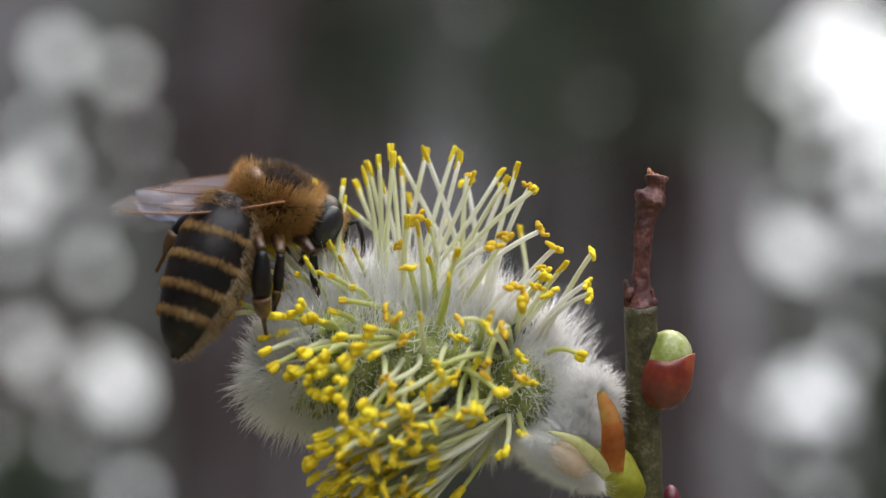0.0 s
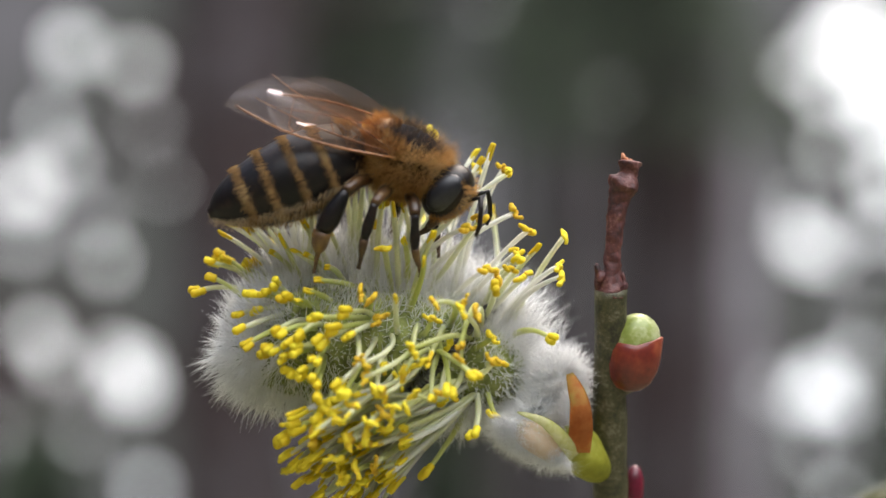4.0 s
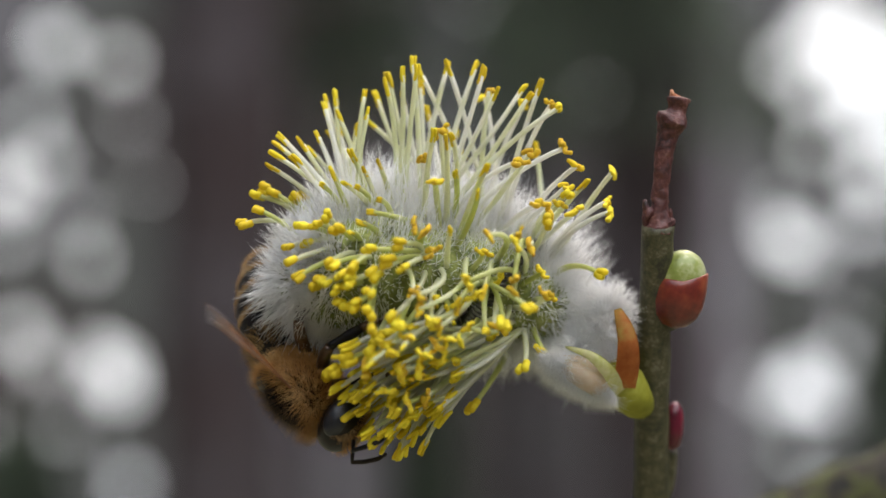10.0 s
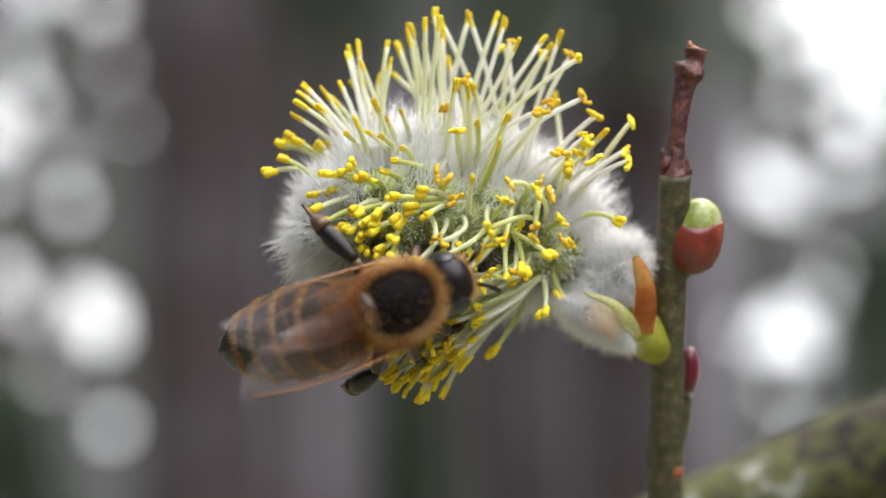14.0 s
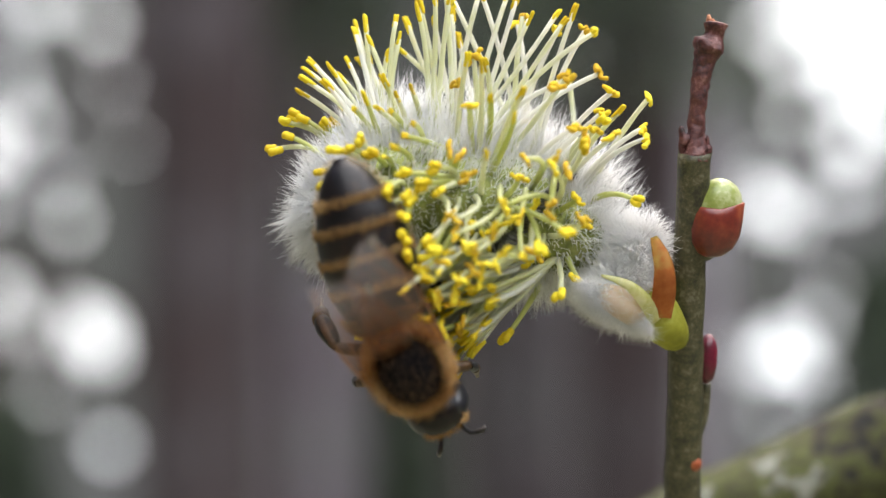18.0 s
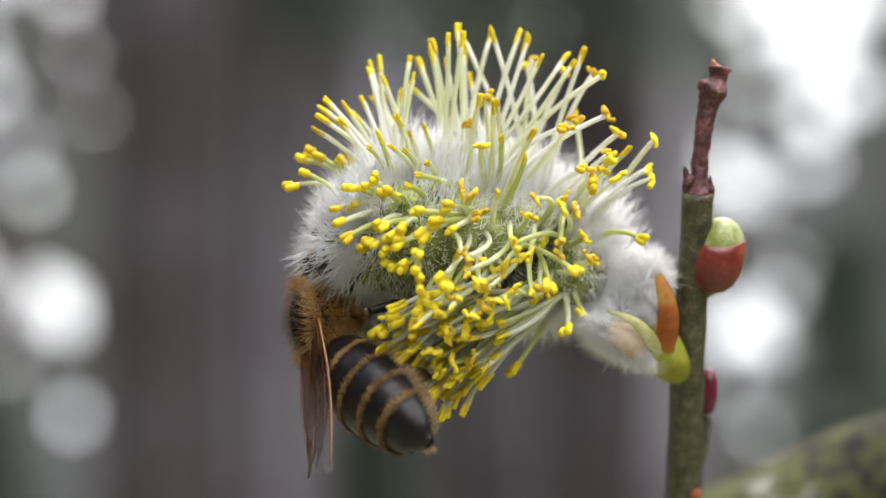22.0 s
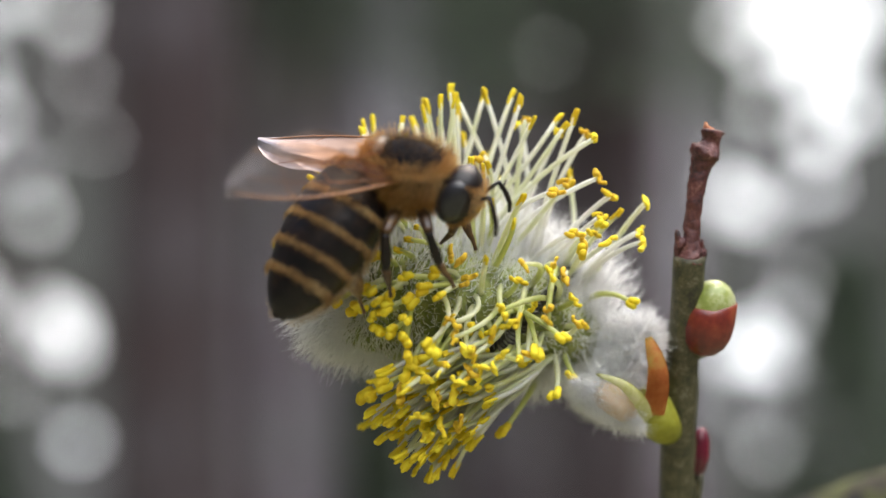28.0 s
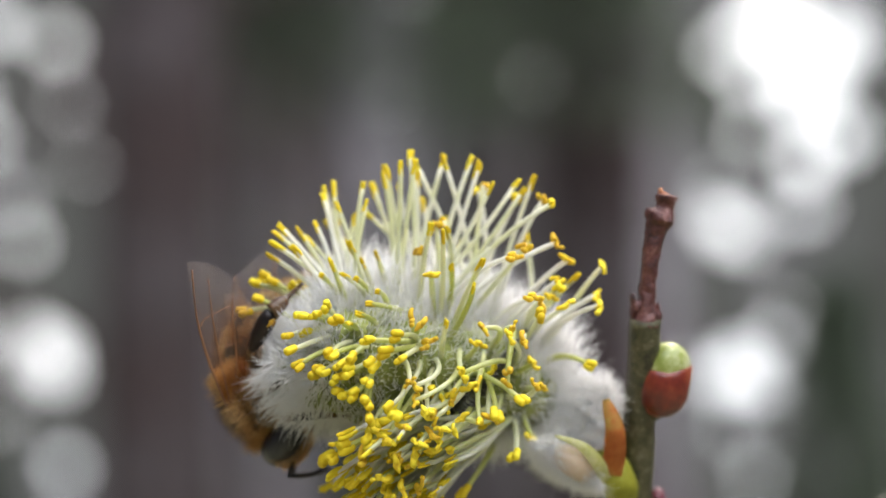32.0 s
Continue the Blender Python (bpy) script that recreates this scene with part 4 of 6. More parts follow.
    for k in range(4200):      # down on the face of the lower scale
        q, side = rng.random(), rng.uniform(-1, 1)
        p = Vector((11.0, -0.4, -4.3)).lerp(Vector((7.4, -1.3, -2.5)), q) + Vector((0.25, -0.45 * (1 - side * side), 0.8)) * side * 0.9 * math.sin(3.1 * (0.12 + 0.8 * q))
        tuft.strand(p * MM, Vector((rng.gauss(-0.6, 0.4), rng.gauss(-0.45, 0.2), rng.gauss(-0.3, 0.5))), rng.uniform(0.6, 1.3) * MM, 0.022 * MM, curl=0.35)
    for k in range(1500):      # down under the lower scale
        q = rng.random()
        p = Vector((11.3, 0.3, -4.7)).lerp(Vector((7.4, -0.6, -3.1)), q) + Vector((0, rng.gauss(0.1, 0.5), rng.gauss(0, 0.15)))
        tuft.strand(p * MM, Vector((rng.gauss(-0.1, 0.5), rng.gauss(-0.2, 0.5), -1)), rng.uniform(0.4, 1.1) * MM, 0.018 * MM, curl=0.5)
    tagged(part("foot_hair", tuft.mesh("foot_hair", M_SILK), None, catkin, "white silky hair round the foot"), kind="stuff")
    return catkin, pressed


catkin, pressed = willow_catkin()


def mossy_branch():
    branch = thing("mossy_branch", PLANT, "thick branch overgrown with green moss and grey lichen", "branch")
    line = smooth_line([(-60, 60, -140), (-20, 34, -46), (5, 25.5, -26.8), (16, 24.7, -20.7), (27.5, 24.8, -15.4), (40, 26, -10.6), (75, 34, 4), (120, 70, 40), (150, 140, -300), (160, 160, -1320)], 80)
    bm = bmesh.new()
    tube(bm, [p * MM for p in line], [r * MM for r in spread([1.5, 3.2, 3.7, 3.9, 4.0, 4.1, 4.5, 6, 16, 26], 80)], 24, 0.16, 4, lump=260)
    part("bough", bm, M_MOSSY, branch)
    moss = Hair()
    for k in range(2600):
        s = rng.uniform(0.13, 0.62) * 79
        i = int(s)
        p = line[i].lerp(line[i + 1], s - i)
        a = rng.uniform(0, 6.28)
        t = (line[i + 1] - line[i]).normalized()
        o = t.orthogonal().normalized()
        o.rotate(Matrix.Rotation(a, 3, t))
        if noise.noise(p * 0.25 + o * 1.2) < -0.05:
            continue
        moss.strand((p + o * 3.75) * MM, o + Vector((rng.gauss(0, .4), rng.gauss(0, .4), rng.gauss(0, .4))), rng.uniform(0.3, 0.9) * MM, 0.05 * MM)
    tagged(part("moss", moss.mesh("moss", M_MOSS), None, branch, "short green moss"), kind="stuff")


M_MOSS = mottled("moss", [(0.0105, 0.0126, 0.0035), (0.0315, 0.0364, 0.0070), (0.0560, 0.0630, 0.0126)], 200, 0.8, 0, translucent=0.3)
mossy_branch()


# ---- the bee; +X ahead, +Z back (dorsal), mm ----
def fur_on(name, parent, centre, radii, count, length, width, mat, keep=lambda p: True, sweep=Vector((-0.3, 0, 0)), label=""):
    h = Hair()
    while count > 0:
        d = Vector((rng.gauss(0, 1), rng.gauss(0, 1), rng.gauss(0, 1))).normalized()
        p = Vector((centre[0] + d.x * radii[0], centre[1] + d.y * radii[1], centre[2] + d.z * radii[2]))
        count -= 1
        if not keep(d):
            continue
        nrm = Vector((d.x / radii[0], d.y / radii[1], d.z / radii[2])).normalized()
        h.strand(p * MM, nrm + sweep + Vector((rng.gauss(0, .2), rng.gauss(0, .2), rng.gauss(0, .2))), length * rng.uniform(0.5, 1.1) * MM, width * MM, curl=0.12)
    return tagged(part(name, h.mesh(name, mat), None, parent, label), kind="stuff")


def honey_bee():
    bee = thing("honey_bee", PLANT, "honey bee with tawny furry thorax and dark banded abdomen", "bee")
    bm = ball(bmesh.new(), (0, 0, 0), (2.1, 1.72, 1.75), None, 28, 0.03)
    thorax = part("thorax", bm, M_THORAX, bee, "black thorax under tawny fur")
    fur_on("fur", thorax, (0, 0, 0), (2.05, 1.67, 1.7), 14000, 0.85, 0.013, M_FUR, keep=lambda d: d.z < 0.42 or d.x < -0.66 or d.x > 0.82, label="tawny fur round the thorax")
    fur_on("back_fur", thorax, (0, 0, 0), (2.05, 1.67, 1.7), 3200, 0.6, 0.011, M_FUR_DARK, keep=lambda d: d.z > 0.3, sweep=Vector((0, 0, 0.3)), label="sparse upright hair on the black back")
    fur_on("rim_fur", thorax, (0, 0, 0), (2.05, 1.67, 1.7), 9000, 1.2, 0.009, M_FUR, keep=lambda d: 0.2 < d.z < 0.55, sweep=Vector((0, 0, 0.9)), label="long upright hair round the back")
    bm = ball(bmesh.new(), (-1.55, 0, 1.05), (0.6, 1.15, 0.5), None, 14)
    part("scutellum", bm, M_CHITIN_BROWN, thorax)

    # head, hanging a little
    bm = ball(bmesh.new(), (0, 0, 0), (1.18, 1.62, 1.55), None, 24, 0.02)
    head = part("head", bm, M_CHITIN, bee, "dark head with large black eyes", pose(2.75 * MM, 0, -0.5 * MM, 0, 18, 0))
    for s in (-1, 1):
        bm = ball(bmesh.new(), (-0.05, 1.15 * s, 0.15), (0.72, 0.5, 1.12), Euler((0.18 * s, 0, 0)), 20)
        part("eye", bm, M_EYE, head, "glossy black compound eye")
        bm = bmesh.new()
        tube(bm, [P(*q) for q in ((0.85, 0.3 * s, 0.1), (1.3, 0.7 * s, 0.95), (1.45, 0.85 * s, 1.2), (1.9, 1.1 * s, 0.8), (2.4, 1.3 * s, 0.2), (2.6, 1.35 * s, -0.3))], [0.12 * MM, 0.11 * MM, 0.13 * MM, 0.13 * MM, 0.13 * MM, 0.1 * MM], 8)
        part("antenna", bm, M_CHITIN, head)
        bm = ball(bmesh.new(), (0.55, 0.35 * s, -1.55), (0.25, 0.3, 0.55), None, 10)
        part("mandible", bm, M_CHITIN_BROWN, head)
    bm = tube(bmesh.new(), [P(0.5, 0, -1.5), P(0.55, 0, -2.3), P(0.3, 0, -3.1)], [0.3 * MM, 0.18 * MM, 0.07 * MM], 8)
    part("proboscis", bm, M_CHITIN_BROWN, head)
    fur_on("face_fur", head, (0, 0, 0), (1.05, 1.5, 1.45), 5200, 0.5, 0.010, M_FUR, keep=lambda d: abs(d.y) < 0.7 and d.x > 0.1 and d.z < 0.75, sweep=Vector((0.2, 0, 0)))

    # abdomen: belly, overlapping plates with pale fringes; origin at the waist, reaching back along -X
    def belly(x):
        """Radius at x mm behind the waist."""
        s = min(1.0, x / 8.1)
        return 2.18 * (math.sin(math.pi * min(1, (s * 0.95 + 0.06)) ** 0.84)) ** 0.50 if s < 1 else 0.25

    bm = revolve(bmesh.new(), [(-x, max(0.12, belly(x) * 0.97)) for x in spread([0.0, 8.05], 22)], 24, (1, 0.9))
    abdomen = part("abdomen", bm, M_CHITIN, bee, "dark abdomen with pale hair bands", pose(-2.0 * MM, 0, -0.3 * MM))
    cuts = [0.15, 1.9, 3.35, 4.75, 6.0, 7.1, 8.1]
    for k in range(6):
        x0, x1 = cuts[k], cuts[k + 1] + (0.15 if k < 5 else 0)
        bm = bmesh.new()
        rows = []
        for x in spread([x0, x1], 7):
            r = max(0.1, belly(x)) * 1.02 + 0.05 * (x - x0) / (x1 - x0)
            rows.append([bm.verts.new(P(-x, r * math.cos(radians(a)), 0.9 * r * math.sin(radians(a)))) for a in spread([-62, 242], 25)])
        for r0, r1 in zip(rows, rows[1:]):
            for j in range(24):
                bm.faces.new((r0[j], r0[j + 1], r1[j + 1], r1[j]))
        bmesh.ops.recalc_face_normals(bm, faces=bm.faces[:])
        part("tergite", bm, M_CHITIN, abdomen, "shiny black back plate")
        if k < 4:
            h = Hair()
            for _ in range(1100):
                a, x = rng.uniform(-45, 225), x1 + rng.gauss(-0.05, 0.09)
                r = belly(x) * 1.05
                d = Vector((-1, 0.2 * math.cos(radians(a)), 0.2 * math.sin(radians(a))))
                h.strand(P(-x, r * math.cos(radians(a)), 0.9 * r * math.sin(radians(a))), d, rng.uniform(0.2, 0.42) * MM, 0.011 * MM, curl=0.1)
            tagged(part("hair_band", h.mesh("hair_band", M_BAND), None, abdomen, "pale tawny hair band"), kind="stuff")
    h = Hair()
    for _ in range(2200):
        a, x = rng.uniform(218, 322) if rng.random() < 0.5 else rng.choice((rng.uniform(-40, -22), rng.uniform(202, 220))), rng.uniform(0.2, 6.6)
        r = belly(x) * 0.99
        o = Vector((0, math.cos(radians(a)), math.sin(radians(a))))
        h.strand(P(-x, r * o.y, 0.9 * r * o.z), o + Vector((-0.7, 0, 0)), rng.uniform(0.2, 0.5) * MM, 0.012 * MM)
    for _ in range(700):
        a, x = rng.uniform(-20, 200), rng.uniform(0.0, 0.9)
        r = belly(x) * 1.04
        o = Vector((0, math.cos(radians(a)), math.sin(radians(a))))
        h.strand(P(-x, r * o.y, 0.9 * r * o.z), o + Vector((-0.2, 0, 0)), rng.uniform(0.3, 0.6) * MM, 0.012 * MM)
    tagged(part("belly_fur", h.mesh("belly_fur", M_BAND), None, abdomen), kind="stuff")
    h = Hair()
    for _ in range(1900):     # pale fringe along the sides and round the tail
        a, x = rng.choice((rng.uniform(-40, -14), rng.uniform(194, 220))), rng.uniform(0.6, 8.0)
        r = belly(x) * 1.01
        o = Vector((0, math.cos(radians(a)), math.sin(radians(a))))
        h.strand(P(-x, r * o.y, 0.9 * r * o.z), o + Vector((-0.7, 0, rng.gauss(-0.2, 0.3))), rng.uniform(0.2, 0.6) * MM, 0.009 * MM)
    tagged(part("side_fringe", h.mesh("side_fringe", M_PALE_FUR), None, abdomen, "pale translucent fringe of hair"), kind="stuff")

    # wings: +X to the tip, Y across; fore wing with its hind wing behind
    def wing(name, s):
        def blade(length, width, x0, y0, z0):
            bm = bmesh.new()
            rows = []
            for i in range(15):
                q = i / 14
                lead = y0 + s * (0.35 * math.sin(math.pi * q) + 0.1)
                w = width * math.sin(math.pi * (0.03 + 0.92 * q ** 1.3)) ** 0.62
                z = z0 + 0.15 * math.sin(3 * q)
                rows.append([bm.verts.new(P(x0 + length * q - 0.3 * abs(c) * q, lead - s * w * c * 1.0, z + 0.12 * math.sin(7 * c + 2 * q) * q)) for c in spread([0, 1], 7)])
            for r0, r1 in zip(rows, rows[1:]):
                for k in range(6):
                    bm.faces.new((r0[k], r0[k + 1], r1[k + 1], r1[k]))
            return bm

        wing_ob = part(name, blade(8.8, 2.9, 0, 0.3 * s, 0), M_WING, bee, "clear amber-tinted wing")
        hind = part("hind_wing", blade(6.2, 1.8, 0.1, -1.2 * s, -0.18), M_WING, wing_ob)

        def vein(pts, r):
            part("vein", tube(bmesh.new(), [P(*q) for q in smooth_line(pts, 10)], spread([r * MM, r * 0.5 * MM], 10), 6), M_VEIN, wing_ob)

        vein([(0, 0.42 * s, 0.02), (3, 0.72 * s, 0.16), (5.8, 0.68 * s, 0.16), (8.3, 0.2 * s, 0.1)], 0.075)
        vein([(0.1, 0.2 * s, 0.02), (3, 0.1 * s, 0.2), (5.2, -0.1 * s, 0.2), (7.5, -0.5 * s, 0.1)], 0.04)
        vein([(0.1, 0.1 * s, 0.02), (2.6, -0.8 * s, 0.15), (5.0, -1.2 * s, 0.15), (7.0, -1.9 * s, 0.1)], 0.04)
        vein([(3.2, 0.1 * s, 0.2), (3.5, -0.5 * s, 0.2), (3.4, -1.0 * s, 0.18)], 0.03)
        vein([(5.2, 0.6 * s, 0.2), (5.5, 0.2 * s, 0.2), (5.6, -1.3 * s, 0.18)], 0.03)
        return wing_ob

    left, right = wing("wing_left", 1), wing("wing_right", -1)

    # legs: thigh, shin, foot
    def leg(x, s, knee, ankle, toe, thick, basket):
        a = Vector((x, 1.0 * s, -1.35))
        k, n, t = [Vector((q[0], q[1] * s, q[2])) for q in (knee, ankle, toe)]
        bm = tube(bmesh.new(), [p * MM for p in smooth_line([a, a.lerp(k, 0.5) + Vector((0, 0, 0.15)), k], 8)], [r * MM for r in spread([0.3, 0.36, 0.26], 8)], 10, 0.1)
        ob = part("leg", bm, M_CHITIN_BROWN, bee)
        bm = bmesh.new()
        tube(bm, [p * MM for p in smooth_line([k, k.lerp(n, 0.5), n], 8)], [r * MM for r in spread([0.22, thick, thick * 1.25, thick * 0.9], 8)], 10, 0.1)
        part("shin", bm, M_CHITIN, ob)
        bm = bmesh.new()
        tube(bm, [p * MM for p in smooth_line([n, n.lerp(t, 0.4), n.lerp(t, 0.75) + Vector((0, 0, 0.1)), t], 10)], [r * MM for r in [thick * 1.1, thick * 1.05, thick, thick * 0.8, 0.16, 0.13, 0.12, 0.1, 0.1, 0.12]], 9, 0.15)
        foot = part("foot", bm, M_CHITIN_BROWN, ob)
        if basket:
            part("pollen_load", ball(bmesh.new(), n.lerp(k, 0.3) + Vector((0, 0.2 * s, 0)), (0.36, 0.28, 0.5), None, 10, 0.8), M_POLLEN, ob, "yellow pollen dust")
        return ob

    for s in (-1, 1):
        leg(1.2, s, (2.0, 2.3, -1.7), (2.7, 2.3, -3.3), (3.5, 2.0, -4.6), 0.22, False)
        leg(0.1, s, (0.0, 3.0, -1.9), (0.3, 3.3, -3.7), (0.6, 3.1, -5.3), 0.24, False)
    legs = [leg(-1.0, s, (-2.2, 2.9, -1.6), (-3.4, 3.2, -3.6), (-3.9, 3.0, -5.8), 0.44, True) for s in (1, -1)]
    for o in bee.children_recursive:      # a large worker: 15 mm
        o.data.transform(Matrix.Scale(1.08, 4))
        o.location *= 1.08
    for o in [abdomen, *abdomen.children]:
        o.data.transform(Matrix.Diagonal((1.08, 1.05, 1.05, 1)))
    return bee, abdomen, left, right, legs


bee, abdomen, wing_left, wing_right, hind_legs = honey_bee()


# ---- what moves ----
def motions():
    # stamens of the crest bend forward while the bee walks over them
    for ob, foot, x in pressed:
        rows = [(0, 0), (4.0, 0), (5, 14 if x < 4 else 4), (8, 12), (8.5, 24), (9, 36 if -4 < x < 6.5 else 20), (9.4, 14), (10, 0), (32, 0)]
        walk(ob, [(t, Matrix.Translation(foot) @ Matrix.Rotation(radians(lean), 4, "X") @ Matrix.Translation(-foot)) for t, lean in rows])
    # the shoot sways a little under the bee, as one piece
    sway_a = [
        (0, pose(0.00085, 0.00350, -0.00060, -2.95, -1.65, -3.84)), (0.5, pose(0.00081, 0.00362, -0.00047, -1.96, -1.05, -3.55)),
        (1, pose(0.00077, 0.00385, -0.00039, -0.58, -0.44, -3.44)), (1.5, pose(0.00069, 0.00200, -0.00032, 0.89, -0.63, -2.02)),
        (2, pose(0.00065, 0.00170, -0.00043, -0.80, -0.92, -0.59)), (2.5, pose(0.00072, 0.00290, -0.00038, -0.85, -0.75, -2.25)),
        (4.5, pose(0.00007, 0.00071, -0.00008, -0.74, -0.42, 0.20)), (5, pose(0.00000, -0.00005, -0.00004, -0.06, -0.35, 1.29)),
        (5.5, pose(0.00003, 0.00021, -0.00003, -0.03, -0.19, 0.95)), (6, pose(0.00011, 0.00147, -0.00001, 0.29, -0.13, -1.23)),
        (6.5, pose(0.00005, 0.00043, -0.00004, -0.83, -0.33, 0.17)), (7, pose(-0.00003, -0.00007, -0.00001, -0.51, -0.20, 0.69)),
        (7.5, pose(0.00000, 0.00058, 0.00003, 0.03, 0.01, -0.18)), (8, pose(0.00001, -0.00019, -0.00001, 0.01, -0.15, 1.18)),
    ]
    sway_b = [
        (8.5, pose(0.00002, 0.00040, 0.00002, 0.60, 0.08, -0.16)), (9, pose(0.00001, 0.00052, 0.00006, 0.35, 0.26, -0.66)),
        (9.5, pose(-0.00005, -0.00059, 0.00004, -0.50, 0.11, 0.40)), (10, pose(-0.00002, -0.00060, 0.00000, -0.17, -0.07, 0.94)),
        (10.5, pose(-0.00007, -0.00096, -0.00008, -0.79, -0.36, 0.75)), (11, pose(-0.00010, -0.00123, -0.00012, -0.64, -0.37, 0.97)),
        (11.5, pose(0.00001, -0.00008, 0.00000, -0.41, -0.06, 0.12)), (12, pose(0.00001, -0.00066, -0.00008, -0.33, -0.27, 1.09)),
        (12.5, pose(0.00001, -0.00026, -0.00005, -0.27, -0.23, 0.41)), (13, pose(0.00000, 0.00000, 0.00000, 0.00, 0.00, 0.00)),
        (13.5, pose(-0.00001, -0.00016, -0.00001, -0.15, 0.00, 0.22)), (15.5, pose(0.00008, -0.00043, -0.00012, -0.98, -0.24, 0.45)),
        (16, pose(0.00003, -0.00098, -0.00012, -0.91, -0.27, 0.83)), (16.5, pose(0.00001, -0.00032, -0.00001, -0.58, 0.18, -0.39)),
    ]
    sway_c = [
        (17, pose(-0.00001, -0.00049, -0.00002, -0.51, 0.16, -0.16)), (17.5, pose(0.00006, -0.00059, -0.00014, -1.29, -0.40, 0.68)),
        (18, pose(-0.00003, -0.00137, -0.00015, -1.05, -0.30, 1.10)), (18.5, pose(0.00006, -0.00049, -0.00005, -1.06, 0.02, 0.17)),
        (19, pose(0.00004, -0.00067, -0.00012, -1.24, -0.19, 0.48)), (19.5, pose(0.00007, -0.00031, -0.00004, -1.01, 0.15, 0.23)),
        (20, pose(-0.00003, -0.00194, -0.00026, -0.86, -0.33, 1.75)), (20.5, pose(-0.00007, -0.00223, -0.00028, -0.99, -0.52, 2.04)),
        (21, pose(-0.00009, -0.00201, -0.00014, -0.99, -0.23, 1.74)), (21.5, pose(-0.00004, -0.00128, -0.00015, -1.18, -0.36, 1.08)),
        (22, pose(0.00000, -0.00056, -0.00003, -2.08, -0.07, 0.47)), (22.5, pose(0.00004, -0.00011, 0.00002, -1.32, 0.24, 0.15)),
        (23, pose(0.00006, -0.00016, -0.00016, -2.48, -0.57, 0.82)), (23.5, pose(0.00002, -0.00028, -0.00007, -1.72, -0.12, 0.32)),
    ]
    sway_d = [
        (24, pose(0.00000, -0.00041, -0.00006, -1.51, 0.00, 0.48)), (24.5, pose(-0.00004, -0.00085, -0.00008, -1.35, -0.13, 0.76)),
        (26.5, pose(-0.00002, 0.00036, 0.00011, -0.19, 0.75, 0.27)), (27, pose(0.00011, 0.00117, 0.00007, -0.56, 0.54, -0.03)),
        (27.5, pose(0.00004, 0.00077, 0.00009, 0.15, 0.76, -0.15)), (28, pose(0.00011, 0.00134, 0.00012, -0.63, 0.78, -0.61)),
        (28.5, pose(0.00002, 0.00088, 0.00014, -0.47, 0.94, -0.34)), (29, pose(0.00009, 0.00128, 0.00013, -0.82, 0.99, -0.04)),
        (29.5, pose(0.00016, 0.00172, 0.00007, -1.15, 0.78, -0.63)), (30, pose(0.00015, 0.00165, 0.00003, -1.01, 0.48, -0.75)),
        (30.5, pose(0.00005, 0.00070, 0.00007, -0.27, 0.60, 0.37)), (31, pose(0.00011, 0.00106, 0.00004, -1.16, 0.49, 0.61)),
        (31.5, pose(0.00023, 0.00231, 0.00004, -0.36, 0.58, -0.74)), (32, pose(0.00008, 0.00094, 0.00010, -1.70, 0.65, 0.57)),
    ]
    for ob, place in ((twig, PLANT), (catkin, PLANT), (bud, bud.location.copy()), (small_bud, small_bud.location.copy())):
        walk(ob, [(t, Matrix.Translation(PLANT) @ m @ Matrix.Translation(place - PLANT)) for t, m in sway_a + sway_b + sway_c + sway_d])
